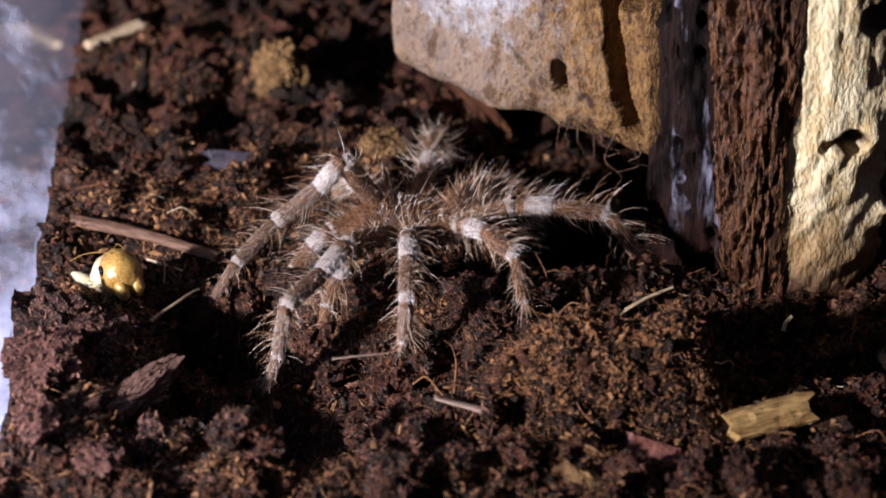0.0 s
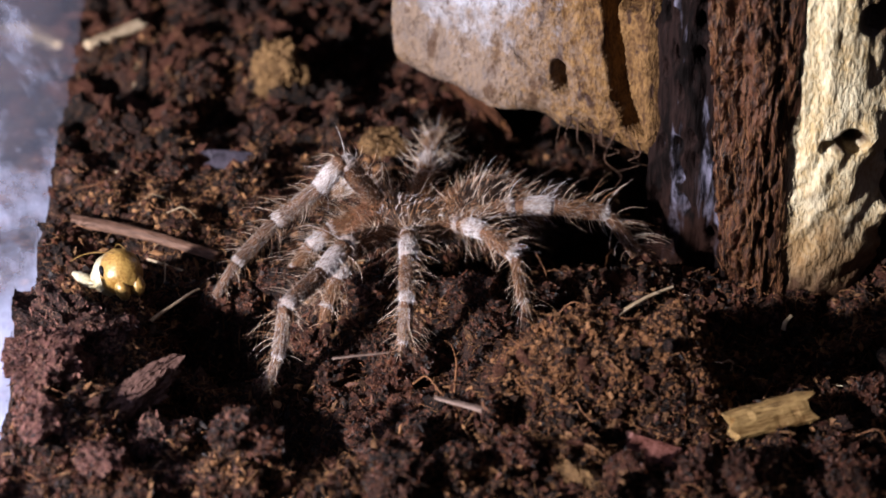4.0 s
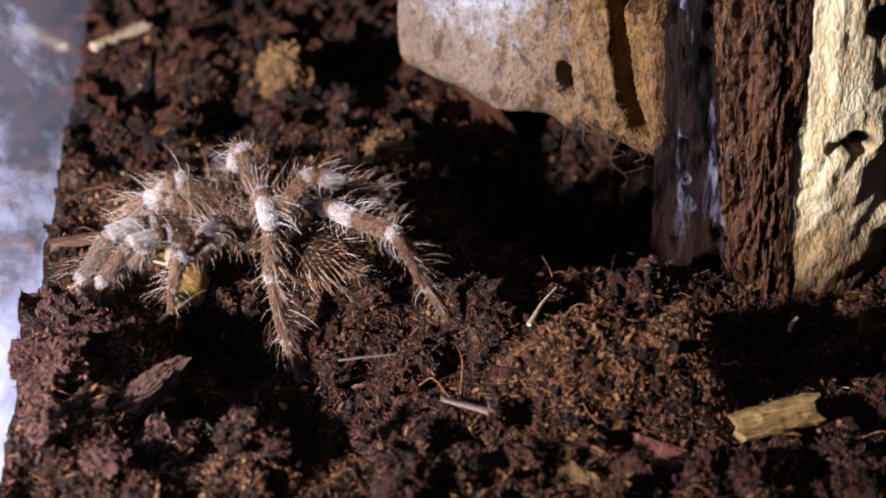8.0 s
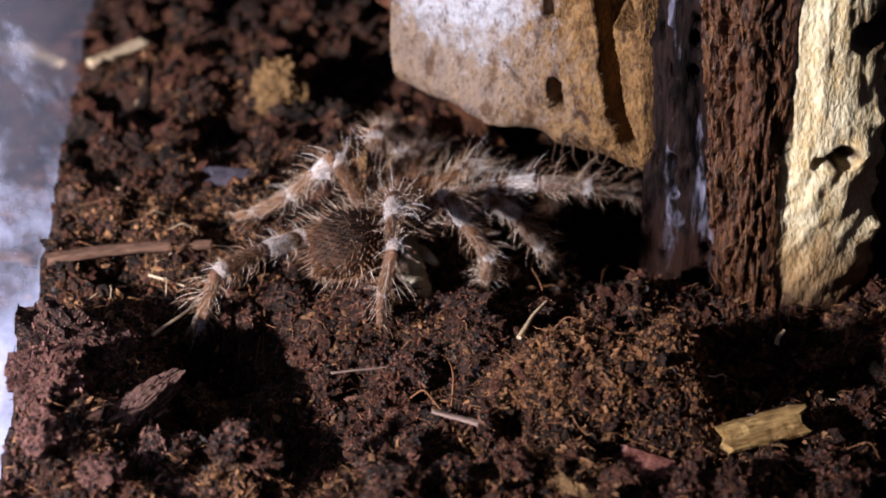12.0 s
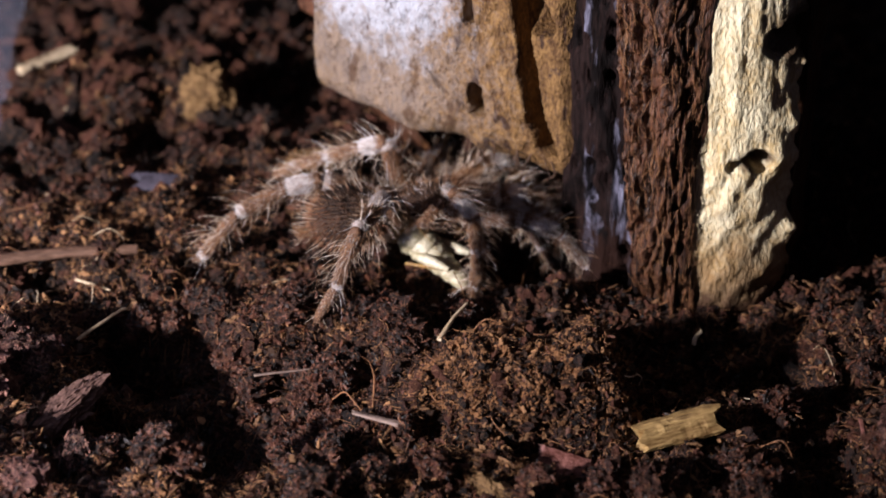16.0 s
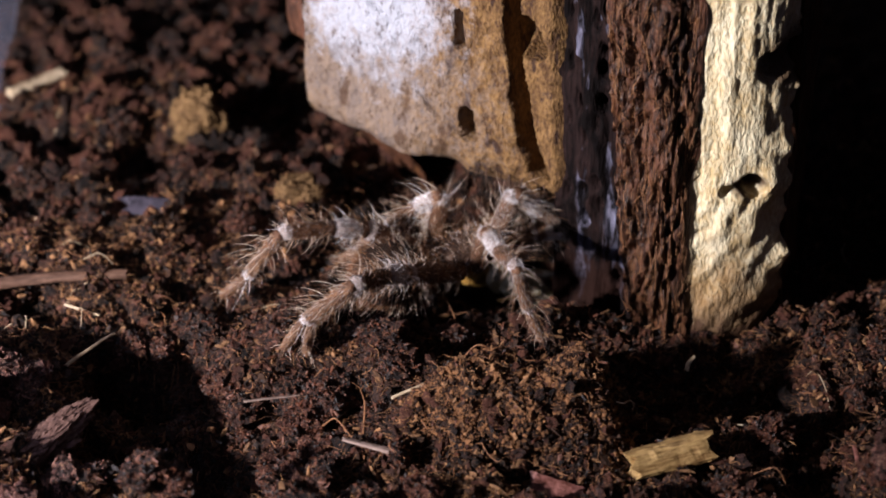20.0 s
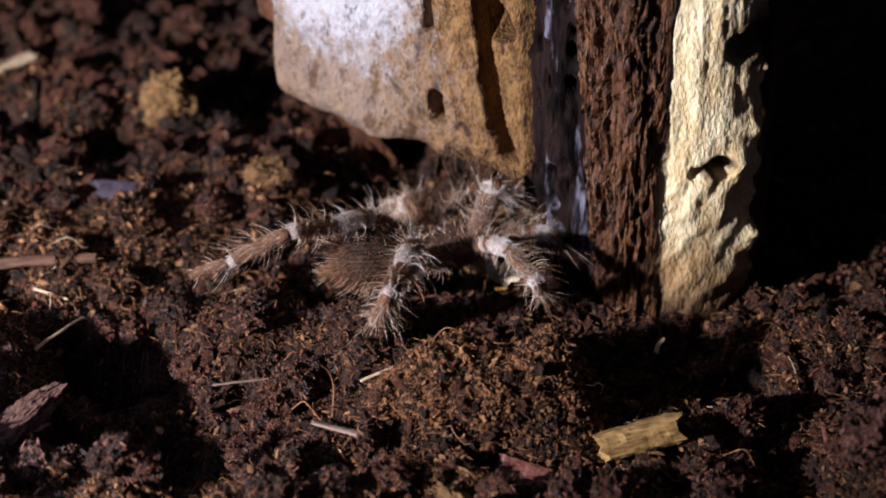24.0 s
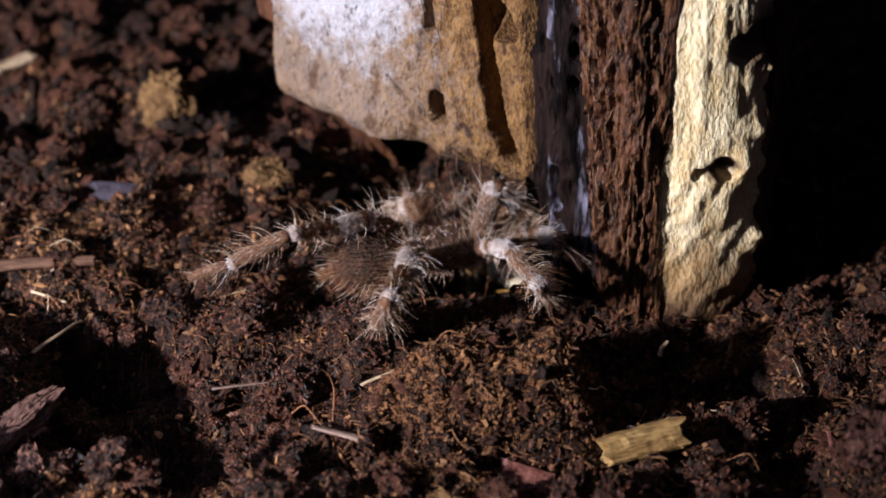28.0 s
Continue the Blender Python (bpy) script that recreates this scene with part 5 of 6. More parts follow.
    for i in (1, 2, 3, 4):
        # Front legs' larger grey share also puts their strong lamp light into the hair.
        meshes = [segment_mesh(SEGMENT[k], LEG_LEN[str(i)][k], THICK[k] * (1.05 if i in (1, 4) else 0.95), 40 + 7 * i + k, {1: 0.72, 2: 0.5, 3: 0.2, 4: 0.3}[i], {1: 0.95, 2: 0.95, 3: 0.9, 4: 0.85}[i]) for k in range(5)]
        for side in ("L", "R"):
            femur = new("leg", meshes[0])
            femur.parent = tar
            chain = [femur]
            for k in range(1, 5):
                ob = new(SEGMENT[k], meshes[k])
                ob.parent = femur
                chain.append(ob)
            legs[side + str(i)] = chain
    pm = [segment_mesh(k, l, th, 90 + j) for j, (k, l, th) in enumerate(zip(("leg", "patella", "tibia", "tarsus"), LEG_LEN["P"], (0.14, 0.13, 0.125, 0.12)))]
    for side in ("L", "R"):
        palp = new("pedipalp", pm[0])
        palp.parent = tar
        chain = [palp]
        for k in (1, 2, 3):
            ob = new(("", "patella", "tibia", "tarsus")[k], pm[k])
            ob.parent = palp
            chain.append(ob)
        legs[side + "P"] = chain
    return tar, legs


tarantula, LEGS = build_tarantula()


# ---- cricket ----
CHITIN = material("amber_cricket_shell", (0.19, 0.095, 0.020), (0.44, 0.28, 0.08), 260, 0.3, 0.2, 2500, spec=0.5)
CREAM = material("cream_cricket_belly", (0.34, 0.29, 0.16), (0.60, 0.55, 0.42), 350, 0.4, 0.2, 2500, spec=0.5)


def build_cricket():
    cr = thing("cricket", None, None, "amber and cream feeder cricket lying on the soil", "cricket")

    def ball(name, lx, ly, lz, mat, at, seed, parent=cr, label="", ry=0):
        w, f, _ = egg(lx, ly, lz, seed, 0.05)
        ob = part(name, mesh_np(name, w * CM, f), mat, parent, label)
        ob.matrix_basis = pose(at[0] * CM, at[1] * CM, at[2] * CM, 0, ry, 0)
        return ob

    head = ball("head", 0.36, 0.36, 0.42, CHITIN, (0, 0, 0), 61, label="smooth amber head")
    for s in (1, -1):
        ball("eye", 0.07, 0.045, 0.10, EYE, (0.06, 0.335 * s, 0.12), 62, head, "oval glossy black eye")
        ball("palp", 0.07, 0.06, 0.16, CHITIN, (0.25, 0.1 * s, -0.3), 63, head)
        ball("mandible", 0.13, 0.12, 0.2, CHITIN, (0.2, 0.14 * s, -0.26), 66, head, "dark amber mandible")
    ball("pronotum", 0.24, 0.36, 0.38, CREAM, (-0.40, 0, 0.0), 64, label="pale collar plate")
    for k in range(5):
        ball("abdomen_ring", 0.25, 0.32 - 0.035 * k, 0.31 - 0.04 * k, CREAM, (-0.68 - 0.2 * k, 0, -0.04 - 0.02 * k), 65 + k)
    for s in (1, -1):
        t = np.linspace(0, 1, 12)
        p = np.stack([-0.55 - 0.8 * t, s * (0.28 + 0.06 * t), -0.1 + 0.32 * t], -1)
        v, q = tubes(p[None], (0.085 * np.sin(0.35 + 2.5 * t) + 0.02)[None], 8)
        thigh = part("hind_leg", mesh_np("hind_leg", v * CM, q), CREAM, cr, "stout cream hind leg")
        p = np.stack([-1.35 + 0.75 * t, s * (0.34 + 0.06 * t), 0.22 - 0.5 * t], -1)
        v, q = tubes(p[None], (0.045 - 0.02 * t)[None], 6)
        part("shin", mesh_np("shin", v * CM, q), CHITIN, thigh)
        p = np.stack([0.2 - 1.3 * t, s * (0.12 + 0.3 * t), 0.36 + 0.12 * np.sin(t * 2.5)], -1)
        v, q = tubes(p[None], (0.009 - 0.005 * t)[None], 5)
        part("antenna", mesh_np("antenna", v * CM, q), CHITIN, cr)
    return cr


cricket = build_cricket()


# ---- movement ----
STANCES = []


def stance(t, body, **legs):
    """The tarantula at t: its middle (centimetres), heading and pitch; for each leg and palp the turn from the heading, the outer turn, and the rise of each segment."""
    STANCES.append((t, body, legs))


stance(0, (-0.52, -1.00, 1.25, 190, 2),
       L1=(44, -48, 17, -22, -10, -83, -71),
       L2=(80, 10, 33, -5, -25, -102, -89),
       L3=(122, 41, 37, 12, -7, -79, -62),
       L4=(173, -35, 21, 0, -9, -44, -30),
       R1=(5, 28, 57, -52, -37, -29, -47),
       R2=(-70, 0, -6, -24, -45, -65, -50),
       R3=(-108, 0, 0, 10, 1, -50, -44),
       R4=(-140, 0, -6, -20, -40, -62, -48),
       LP=(45, 29, -11, -43, -57, -55),
       RP=(13, 19, -16, -36, -56, -67))
stance(5.6, (-0.52, -1.00, 1.25, 190, 2),
       L1=(44, -48, 17, -22, -10, -83, -71),
       L2=(80, 10, 33, -5, -25, -102, -89),
       L3=(122, 41, 37, 12, -7, -79, -62),
       L4=(173, -35, 21, 0, -9, -44, -30),
       R1=(5, 28, 57, -52, -37, -29, -47),
       R2=(-70, 0, -6, -24, -45, -65, -50),
       R3=(-108, 0, 0, 10, 1, -50, -44),
       R4=(-140, 0, -6, -20, -40, -62, -48),
       LP=(45, 29, -11, -43, -57, -55),
       RP=(13, 19, -16, -36, -56, -67))
stance(5.7, (-1.50, -0.90, 1.30, 184, 2),
       L1=(47, -28, 17, -19, -20, -91, -92),
       L2=(76, 18, 30, -5, -30, -106, -106),
       L3=(117, 42, 40, 9, -5, -86, -70),
       L4=(167, -21, 32, -7, -24, -50, -37),
       R1=(11, 11, 51, -53, -45, -34, -44),
       R2=(-60, 1, 6, -33, -48, -60, -45),
       R3=(-116, 0, 11, 4, -2, -57, -50),
       R4=(-150, 8, 3, -15, -30, -62, -50),
       LP=(39, 23, -5, -37, -55, -56),
       RP=(8, 15, -17, -37, -51, -57))
stance(5.8, (-3.70, -1.00, 1.35, 170, 2),
       L1=(52, 2, 17, -14, -34, -104, -124),
       L2=(71, 30, 26, -4, -37, -113, -132),
       L3=(110, 43, 44, 6, -2, -98, -83),
       L4=(157, 1, 48, -18, -46, -59, -46),
       R1=(20, -14, 41, -54, -56, -42, -38),
       R2=(-46, 3, 24, -48, -54, -53, -38),
       R3=(-127, 0, 28, -6, -7, -67, -60),
       R4=(-165, 21, 16, -7, -15, -62, -54),
       LP=(30, 14, 4, -28, -51, -58),
       RP=(0, 10, -19, -39, -42, -42))
stance(5.93, (-2.70, -1.20, 1.40, 160, 2),
       L1=(54, 22, 17, -12, -44, -112, -145),
       L2=(67, 38, 22, -4, -42, -117, -150),
       L3=(106, 44, 46, 3, 1, -105, -91),
       L4=(151, 15, 58, -25, -60, -65, -53),
       R1=(27, -30, 35, -56, -64, -46, -35),
       R2=(-36, 4, 35, -57, -57, -48, -34),
       R3=(-135, 0, 40, -12, -10, -74, -66),
       R4=(-175, 29, 25, -2, -5, -62, -56),
       LP=(25, 9, 9, -21, -49, -60),
       RP=(-4, 6, -20, -40, -37, -33))
stance(6.07, (-4.30, -1.50, 1.42, 150, 3),
       L1=(58, 42, 17, -8, -53, -120, -166),
       L2=(64, 46, 20, -4, -47, -122, -167),
       L3=(101, 45, 49, 0, 3, -112, -100),
       L4=(144, 30, 69, -32, -75, -71, -60),
       R1=(33, -47, 28, -56, -72, -52, -32),
       R2=(-27, 5, 47, -66, -60, -43, -29),
       R3=(-142, 0, 51, -18, -13, -81, -72),
       R4=(-185, 38, 34, 3, 5, -62, -58),
       LP=(19, 3, 15, -15, -46, -61),
       RP=(-10, 2, -21, -41, -32, -23))
stance(6.25, (-3.35, -1.45, 1.45, 146, 3),
       L1=(59, 52, 17, -7, -58, -124, -177),
       L2=(62, 50, 18, -4, -49, -124, -176),
       L3=(99, 45, 50, -1, 4, -116, -104),
       L4=(141, 37, 74, -36, -82, -74, -63),
       R1=(36, -55, 25, -57, -76, -54, -30),
       R2=(-22, 6, 53, -71, -62, -41, -27),
       R3=(-146, 0, 57, -21, -15, -84, -75),
       R4=(-190, 42, 39, 6, 10, -62, -59),
       LP=(16, 0, 18, -12, -45, -62),
       RP=(-12, 0, -22, -42, -29, -18))
stance(8.2, (-3.35, -1.45, 1.45, 146, 3),
       L1=(59, 52, 17, -7, -58, -124, -177),
       L2=(62, 50, 18, -4, -49, -124, -176),
       L3=(99, 45, 50, -1, 4, -116, -104),
       L4=(141, 37, 74, -36, -82, -74, -63),
       R1=(36, -55, 25, -57, -76, -54, -30),
       R2=(-22, 6, 53, -71, -62, -41, -27),
       R3=(-146, 0, 57, -21, -15, -84, -75),
       R4=(-190, 42, 39, 6, 10, -62, -59),
       LP=(16, 0, 18, -12, -45, -62),
       RP=(-12, 0, -22, -42, -29, -18))
stance(8.6, (-3.20, -1.20, 1.42, 140, 3),
       L1=(16, 0, 66, 11, -13, -60, -50),
       L2=(62, 48, 8, -9, -39, -117, -171),
       L3=(100, 40, 42, 1, 2, -116, -105),
       L4=(138, 40, 72, -38, -81, -73, -61),
       R1=(45, -55, 14, -26, -78, -53, -26),
       R2=(-8, 1, 43, -70, -59, -36, -21),
       R3=(-161, 0, 68, -15, -4, -77, -69),
       R4=(-191, 45, 40, 7, 13, -59, -59),
       LP=(16, 0, 18, -12, -45, -62),
       RP=(27, -1, -9, -51, -40, -30))
stance(9, (-3.05, -0.90, 1.40, 135, 3),
       L1=(42, -52, 44, -47, -76, -55, -36),
       L2=(82, -18, 8, 2, -14, -89, -76),
       L3=(106, 41, 37, 9, -15, -111, -99),
       L4=(143, 38, 63, -25, -68, -74, -63),
       R1=(-12, 7, -16, -63, -42, -1, 14),
       R2=(-38, 17, 37, -79, -61, -29, -14),
       R3=(-167, 0, 47, 21, -20, -65, -55),
       R4=(-178, 39, 40, -2, 6, -74, -63),
       LP=(16, 0, 18, -12, -45, -62),
       RP=(-16, 0, 18, -12, -45, -62))
stance(9.3, (-3.05, -0.90, 1.40, 135, 3),
       L1=(42, -52, 44, -47, -76, -55, -36),
       L2=(82, -18, 8, 2, -14, -89, -76),
       L3=(106, 41, 37, 9, -15, -111, -99),
       L4=(143, 38, 63, -25, -68, -74, -63),
       R1=(-12, 7, -16, -63, -42, -1, 14),
       R2=(-38, 17, 37, -79, -61, -29, -14),
       R3=(-167, 0, 47, 21, -20, -65, -55),
       R4=(-178, 39, 40, -2, 6, -74, -63),
       LP=(16, 0, 18, -12, -45, -62),
       RP=(-16, 0, 18, -12, -45, -62))
stance(9.5, (-2.90, -0.85, 1.42, 128, 3),
       L1=(51, 21, 36, -26, -71, -93, -81),
       L2=(77, -50, 0, -5, -54, -54, -35),
       L3=(109, 40, 32, 11, -20, -111, -101),
       L4=(146, 39, 61, -25, -67, -74, -62),
       R1=(7, -3, -12, -67, -45, -4, 11),
       R2=(-66, 0, 61, 54, 51, -59, -55),
       R3=(-171, 0, 52, 22, -23, -70, -60),
       R4=(-177, 41, 42, -2, 8, -72, -63),
       LP=(16, 0, 18, -12, -45, -62),
       RP=(-16, 0, 18, -12, -45, -62))
stance(10, (-2.65, -0.75, 1.50, 114, 3),
       L1=(64, -38, 54, -57, -46, -58, -46),
       L2=(75, 0, 37, -7, -33, -71, -61),
       L3=(122, -38, 32, -1, -13, -80, -75),
       L4=(153, 48, 44, 6, -43, -72, -63),
       R1=(-7, 1, -15, -5, -3, -49, -41),
       R2=(-70, 0, -6, -24, -45, -65, -50),
       R3=(-107, 0, 70, 40, 5, -65, -55),
       R4=(-144, 18, 57, -22, -48, -76, -65),
       LP=(16, 0, 18, -12, -45, -62),
       RP=(-16, 0, 18, -12, -45, -62))
stance(11, (-1.85, -0.10, 1.45, 98, 3),
       L1=(47, 0, 76, -17, -23, -60, -50),
       L2=(129, -50, 23, 13, 1, -75, -65),
       L3=(110, 10, 8, -5, -29, -62, -51),
       L4=(140, -37, 27, 8, -5, -67, -63),
       R1=(6, 0, -26, -15, -5, -14, -21),
       R2=(-70, 0, -6, -24, -45, -65, -50),
       R3=(-119, -38, 25, -9, -55, -103, -93),
       R4=(-160, 13, 52, -5, -17, -74, -64),
       LP=(16, 0, 18, -12, -45, -62),
       RP=(-16, 0, 18, -12, -45, -62))
stance(12, (-0.85, -0.50, 1.45, 55, 3),
       L1=(25, 0, -8, -22, -40, -60, -45),
       L2=(31, 0, 55, -37, -27, -53, -45),
       L3=(107, -1, 63, -48, -45, -34, -24),
       L4=(161, -55, 3, 6, -1, -70, -56),
       R1=(-53, 28, 13, 6, -8, -27, -50),
       R2=(-49, 38, 10, -35, -60, -60, -74),
       R3=(-83, -49, 48, -58, -50, -121, -110),
       R4=(-144, 36, 57, -4, 5, -111, -98),
       LP=(16, 0, 18, -12, -45, -62),
       RP=(-16, 0, 18, -12, -45, -62))
stance(12.5, (-0.26, -1.18, 1.43, 32, 0),
       L1=(25, 0, -8, -22, -40, -60, -45),
       L2=(70, 0, -6, -24, -45, -65, -50),
       L3=(116, 0, 48, -33, -41, -31, -21),
       L4=(167, -26, 22, -4, -16, -68, -56),
       R1=(-32, -3, 33, 5, -31, -66, -56),
       R2=(-16, 38, 31, -42, -65, -57, -51),
       R3=(-56, -47, 64, -21, -46, -115, -104),
       R4=(-130, -24, 83, -3, 0, -80, -85),
       LP=(16, 0, 18, -12, -45, -62),
       RP=(-16, 0, 18, -12, -45, -62))
stance(14.5, (0.50, 0.15, 1.55, 18, 3),
       L1=(25, 0, -5, -20, -40, -60, -45),
       L2=(60, 0, 0, -20, -45, -65, -50),
       L3=(172, -9, 58, -44, -34, -38, -49),
       L4=(190, -33, 33, 15, -5, -58, -43),
       R1=(-22, 0, -8, -25, -50, -70, -60),
       R2=(-10, 37, 53, 45, -1, -37, -55),
       R3=(-52, -50, 33, -60, -67, -116, -113),
       R4=(-121, -47, 16, 10, 21, -63, -66),
       LP=(16, 0, 18, -12, -45, -62),
       RP=(-16, 0, 18, -12, -45, -62))
stance(15, (0.60, 0.20, 1.55, 17, 3),
       L1=(25, 0, -5, -20, -40, -60, -45),
       L2=(60, 0, 0, -20, -45, -65, -50),
       L3=(169, -5, 54, -40, -35, -37, -49),
       L4=(179, -24, 29, 17, -26, -56, -42),
       R1=(-22, 0, -8, -25, -50, -70, -60),
       R2=(-18, 15, 22, -63, -81, -83, -73),
       R3=(-54, -49, 36, -64, -67, -117, -113),
       R4=(-122, -46, 16, 10, 20, -64, -66),
       LP=(16, 0, 18, -12, -45, -62),
       RP=(-16, 0, 18, -12, -45, -62))
stance(16, (0.95, -0.25, 1.50, 17, 3),
       L1=(25, 0, -5, -20, -40, -60, -45),
       L2=(60, 0, 0, -20, -45, -65, -50),
       L3=(140, -13, 77, -23, -24, -29, -36),
       L4=(172, -17, 27, -7, -23, -52, -39),
       R1=(-22, 0, -8, -25, -50, -70, -60),
       R2=(-5, 41, 11, -46, -65, -58, -48),
       R3=(-48, -43, 51, -44, -85, -106, -107),
       R4=(-123, -59, 52, 2, 16, -67, -56),
       LP=(16, 0, 18, -12, -45, -62),
       RP=(-16, 0, 18, -12, -45, -62))
stance(17, (1.05, -0.20, 1.52, 17, 3),
       L1=(25, 0, -5, -20, -40, -60, -45),
       L2=(60, 0, 0, -20, -45, -65, -50),
       L3=(121, 7, 9, -28, -26, -23, -12),
       L4=(194, -42, 22, 7, 4, -47, -40),
       R1=(-22, 0, -8, -25, -50, -70, -60),
       R2=(-11, 42, 9, -32, -66, -53, -41),
       R3=(-45, -40, 41, -63, -90, -108, -121),
       R4=(-121, -81, 39, 3, 18, -60, -47),
       LP=(16, 0, 18, -12, -45, -62),
       RP=(-16, 0, 18, -12, -45, -62))
stance(18.2, (1.05, -0.20, 1.52, 17, 3),
       L1=(25, 0, -5, -20, -40, -60, -45),
       L2=(60, 0, 0, -20, -45, -65, -50),
       L3=(121, 7, 9, -28, -26, -23, -12),
       L4=(194, -42, 22, 7, 4, -47, -40),
       R1=(-22, 0, -8, -25, -50, -70, -60),
       R2=(-11, 42, 9, -32, -66, -53, -41),
       R3=(-45, -40, 41, -63, -90, -108, -121),
       R4=(-121, -81, 39, 3, 18, -60, -47),
       LP=(16, 0, 18, -12, -45, -62),
       RP=(-16, 0, 18, -12, -45, -62))
stance(18.6, (1.70, -0.20, 1.35, 26, 3),
       L1=(25, 0, -8, -22, -40, -60, -45),
       L2=(70, 0, -6, -24, -45, -65, -50),
       L3=(79, 0, 60, -55, -65, -65, -55),
       L4=(185, -53, 35, 19, 21, -61, -46),
       R1=(27, -36, -8, -42, -37, -38, -34),
       R2=(-107, -16, 58, -22, -59, -127, -117),
       R3=(-148, -40, 39, 5, 15, -34, -84),
       R4=(-133, -62, 40, 12, 25, -46, -94),
       LP=(16, 0, 18, -12, -45, -62),
       RP=(-16, 0, 18, -12, -45, -62))
stance(19.4, (1.70, -0.20, 1.35, 26, 3),
       L1=(25, 0, -8, -22, -40, -60, -45),
       L2=(70, 0, -6, -24, -45, -65, -50),
       L3=(79, 0, 60, -55, -65, -65, -55),
       L4=(185, -53, 35, 19, 21, -61, -46),
       R1=(27, -36, -8, -42, -37, -38, -34),
       R2=(-107, -16, 58, -22, -59, -127, -117),
       R3=(-148, -40, 39, 5, 15, -34, -84),
       R4=(-133, -62, 40, 12, 25, -46, -94),
       LP=(16, 0, 18, -12, -45, -62),
       RP=(-16, 0, 18, -12, -45, -62))
stance(20, (1.75, -0.55, 1.15, 28, 3),
       L1=(25, 0, -8, -22, -40, -60, -45),
       L2=(70, 0, -6, -24, -45, -65, -50),
       L3=(131, 0, 100, -32, -42, -44, -40),
       L4=(176, -38, 37, 20, 12, -55, -42),
       R1=(-9, 20, 67, -45, -38, -52, -43),
       R2=(-99, 52, 62, -5, 12, -78, -67),
       R3=(-172, -18, 19, 20, 5, -32, -78),
       R4=(-152, -64, 29, 26, 22, -41, -55),
       LP=(16, 0, 18, -12, -45, -62),
       RP=(-16, 0, 18, -12, -45, -62))
stance(20.8, (1.75, -0.55, 1.15, 28, 3),
       L1=(25, 0, -8, -22, -40, -60, -45),
       L2=(70, 0, -6, -24, -45, -65, -50),
       L3=(131, 0, 100, -32, -42, -44, -40),
       L4=(176, -38, 37, 20, 12, -55, -42),
       R1=(-9, 20, 67, -45, -38, -52, -43),
       R2=(-99, 52, 62, -5, 12, -78, -67),
       R3=(-172, -18, 19, 20, 5, -32, -78),
       R4=(-152, -64, 29, 26, 22, -41, -55),
       LP=(16, 0, 18, -12, -45, -62),
       RP=(-16, 0, 18, -12, -45, -62))
stance(21, (1.90, -0.75, 1.15, 20, 3),
       L1=(25, 0, -8, -22, -40, -60, -45),
       L2=(47, 1, 20, -46, -89, -99, -92),
       L3=(59, 2, 60, -42, -84, -99, -90),
       L4=(186, -38, 43, 3, 14, -42, -31),
       R1=(9, 10, 65, -49, -38, -50, -43),
       R2=(-95, -18, 51, 16, -11, -127, -116),
       R3=(-156, 17, 38, 18, -4, -114, -104),
       R4=(-139, 22, 44, 25, 6, -116, -106),
       LP=(16, 0, 18, -12, -45, -62),
       RP=(-16, 0, 18, -12, -45, -62))
stance(21.6, (2.05, -0.75, 1.12, 16, 3),
       L1=(25, 0, -8, -22, -40, -60, -45),
       L2=(53, 1, 0, -61, -95, -87, -78),
       L3=(89, 0, 10, -54, -44, -52, -45),
       L4=(201, -35, 42, 6, 17, -26, -16),
       R1=(13, 10, 71, -50, -43, -49, -43),
       R2=(-72, -44, 41, 15, -19, -137, -134),
       R3=(-132, 48, 37, 1, -3, -122, -129),
       R4=(-120, 36, 44, -5, 6, -126, -116),
       LP=(16, 0, 18, -12, -45, -62),
       RP=(-16, 0, 18, -12, -45, -62))
stance(28, (2.05, -0.75, 1.12, 16, 3),
       L1=(25, 0, -8, -22, -40, -60, -45),
       L2=(53, 1, 0, -61, -95, -87, -78),
       L3=(89, 0, 10, -54, -44, -52, -45),
       L4=(201, -35, 42, 6, 17, -26, -16),
       R1=(13, 10, 71, -50, -43, -49, -43),
       R2=(-72, -44, 41, 15, -19, -137, -134),
       R3=(-132, 48, 37, 1, -3, -122, -129),
       R4=(-120, 36, 44, -5, 6, -126, -116),
       LP=(16, 0, 18, -12, -45, -62),
       RP=(-16, 0, 18, -12, -45, -62))


def blend(a, b, u):
    return [p + (q - p) * u for p, q in zip(a, b)]


def nearest_turn(a, ref):
    return ref + (a - ref + 180) % 360 - 180


def stance_at(t):
    """Eased between the two stances round t."""
    if t <= STANCES[0][0]:
        return STANCES[0][1:]
    for (t0, b0, l0), (t1, b1, l1) in zip(STANCES, STANCES[1:]):
        if t <= t1:
            u = (t - t0) / (t1 - t0)
            u = u * u * (3 - 2 * u)
            legs = {}
            for n in l0:
                far = list(l1[n])
                far[0] = nearest_turn(far[0], l0[n][0])
                legs[n] = blend(l0[n], far, u)
            return blend(b0, b1, u), legs
    return STANCES[-1][1:]


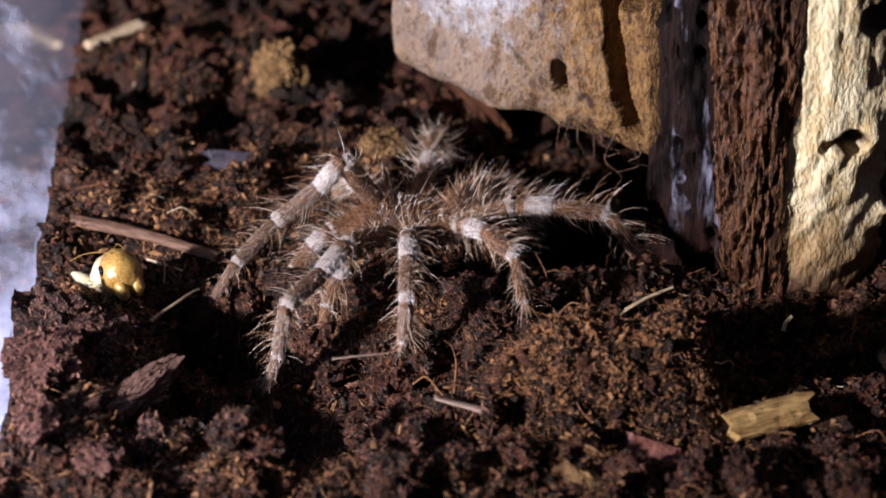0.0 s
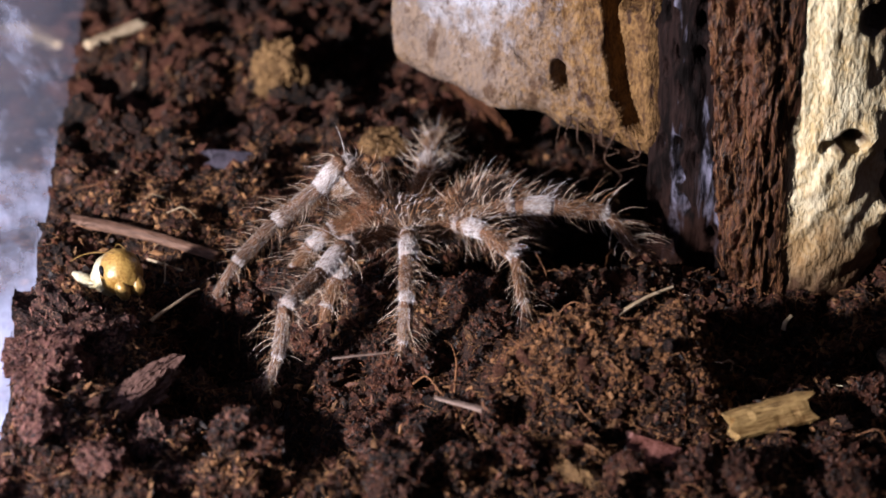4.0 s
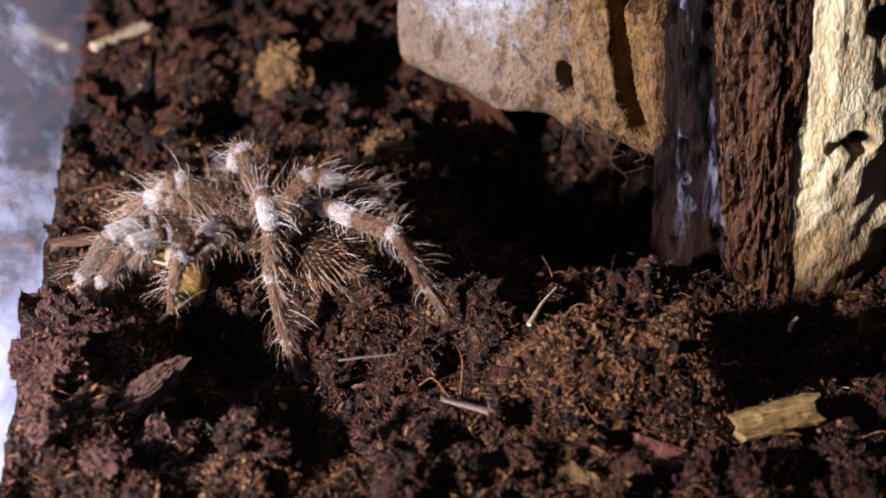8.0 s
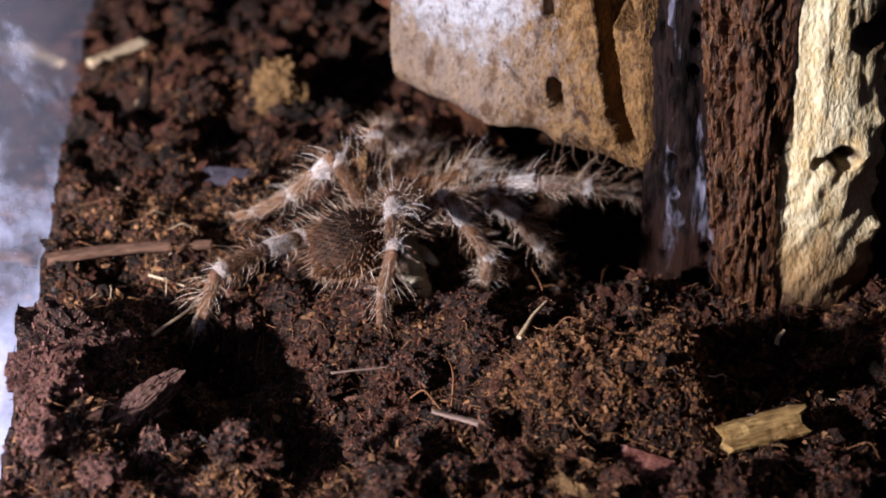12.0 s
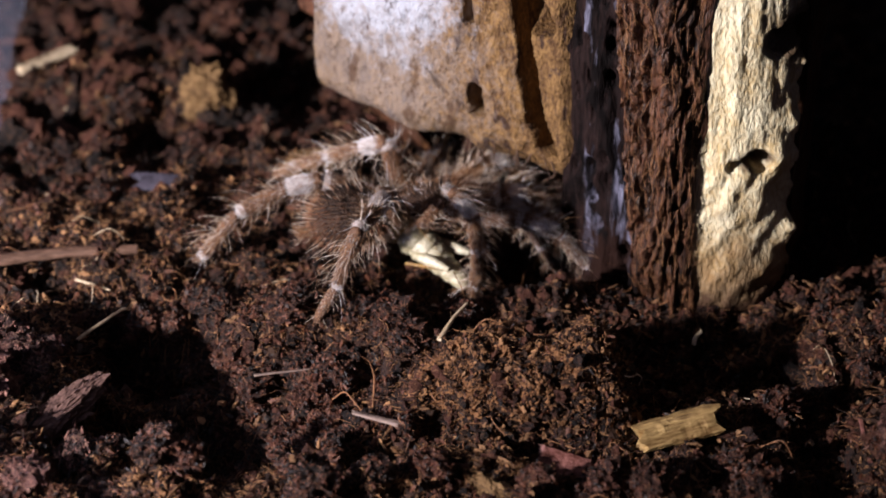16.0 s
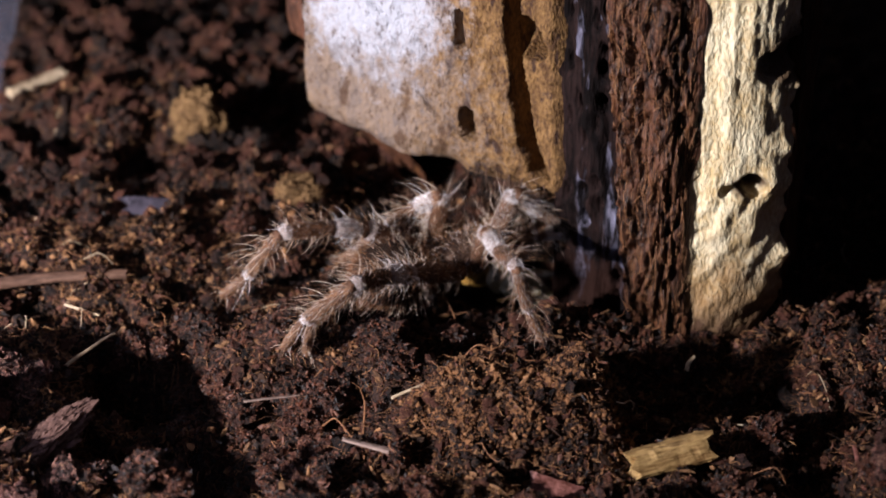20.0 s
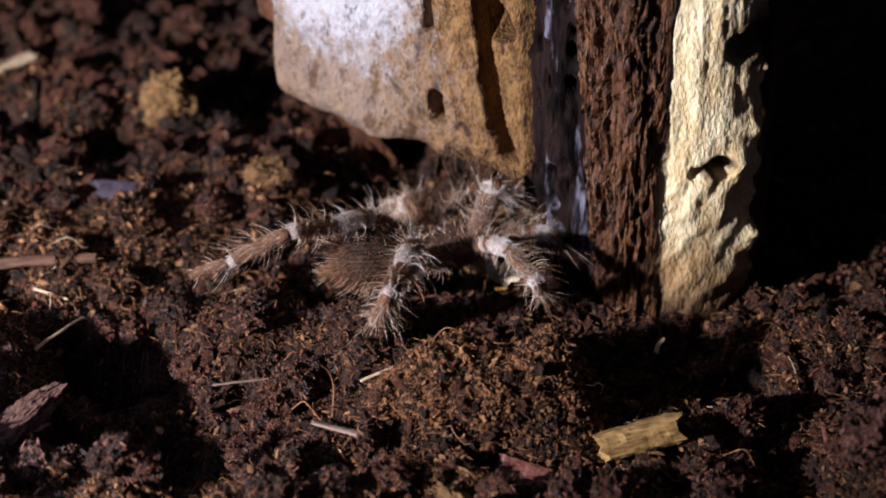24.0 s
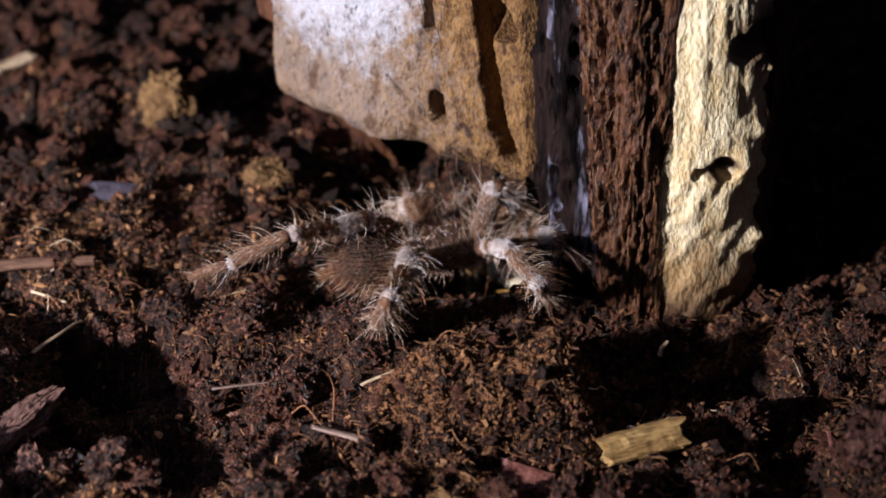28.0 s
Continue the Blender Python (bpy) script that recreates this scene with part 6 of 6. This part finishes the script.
def motions():
    times = {0.0, 28.0}
    for (t0, b0, l0), (t1, b1, l1) in zip(STANCES, STANCES[1:]):
        still = b0 == b1 and l0 == l1
        steps = 1 if still else 3
        times |= {round(t0 + (t1 - t0) * k / steps, 3) for k in range(steps + 1)}
    times = sorted(times)
    body_rows, rows = [], {n: [[] for _ in chain] for n, chain in LEGS.items()}
    for t in times:
        b, legs = stance_at(t)
        body = Matrix.Translation(Vector(b[:3]) * CM) @ Matrix.Rotation(radians(b[3]), 4, "Z") @ Matrix.Rotation(radians(-b[4]), 4, "Y")
        body_rows.append((t, body))
        for n, th in legs.items():
            side = 1 if n[0] == "L" else -1
            (hx, hy, hz), lengths = HIP[n[1]], LEG_LEN[n[1]]
            place, femur = Vector((hx, hy * side, hz)) * CM, None
            for k, length in enumerate(lengths):
                m = Matrix.Translation(place) @ seg_turn(th[0] + (th[1] if k > 2 else 0), th[2 + k])
                rows[n][k].append((t, m if k == 0 else femur.inverted() @ m))
                femur = m if k == 0 else femur
                place = m @ Vector((length * CM, 0, 0))
    walk(tarantula, body_rows)
    for n, chain in LEGS.items():
        for k, segment in enumerate(chain):
            walk(segment, rows[n][k])
    prey = [
        (0.0, -5.42, -2.3, 0.98, 0, -34, -58), (5.6, -5.42, -2.3, 0.98, 0, -34, -58), (5.95, -5.2, -2.2, 0.8, 0, -20, -70), (6.3, -4.5, -1.75, 0.55, 0, -12, -85), (8.2, -4.45, -1.75, 0.55, 0, -12, -85),
        (9.0, -4.0, -1.4, 0.6, 0, -12, -85), (10.0, -3.55, -0.95, 0.75, 0, -10, -80), (10.5, -3.0, 0.2, 0.75, 0, -10, -40), (11.0, -2.2, 0.9, 0.75, 0, -10, 30), (11.5, -1.6, 0.5, 0.8, 0, -15, 80), (12.0, -1.0, 0.0, 0.9, 0, -20, 118), (12.5, -0.5, -0.1, 0.95, 0, -22, 138),
        (14.5, 0.2, -0.05, 1.0, 0, -25, 148), (16.0, 0.6, -0.05, 0.98, 0, -25, 146), (17.0, 1.05, 0.1, 0.55, 0, -25, 142), (18.2, 1.15, 0.25, 0.28, 0, -12, 155), (18.6, 1.95, 1.0, 0.1, 0, -8, 150), (20.0, 2.3, 0.75, 0.08, 0, -8, 150),
        (21.6, 2.9, 0.7, 0.0, 0, -8, 140), (28.0, 2.9, 0.7, 0.0, 0, -8, 140),
    ]
    walk(cricket, [(t, pose(x * CM, y * CM, z * CM, rx, ry, rz)) for t, x, y, z, rx, ry, rz in prey])
    s0, s1 = between((2.93, -2.66, 0.38), (3.88, -2.06, 0.52)), between((1.27, -3.72, 0.9), (1.74, -2.75, 0.95))
    s2 = between((1.65, -3.86, 0.80), (0.96, -4.2, 0.72))
    walk(straw, [(0.0, s0), (5.6, s0), (6.0, s1), (18.3, s1), (18.45, s1 @ Matrix.Rotation(radians(-40), 4, "Z")), (18.6, s2), (28.0, s2)])
    w0, w1 = between((-6.54, 0.01, 0.6), (-3.9, -1.16, 0.58)), between((-6.95, -0.72, 0.58), (-4.13, -0.34, 0.64))
    walk(twig, [(0.0, w0), (5.7, w0), (6.1, w1), (28.0, w1)])


motions()
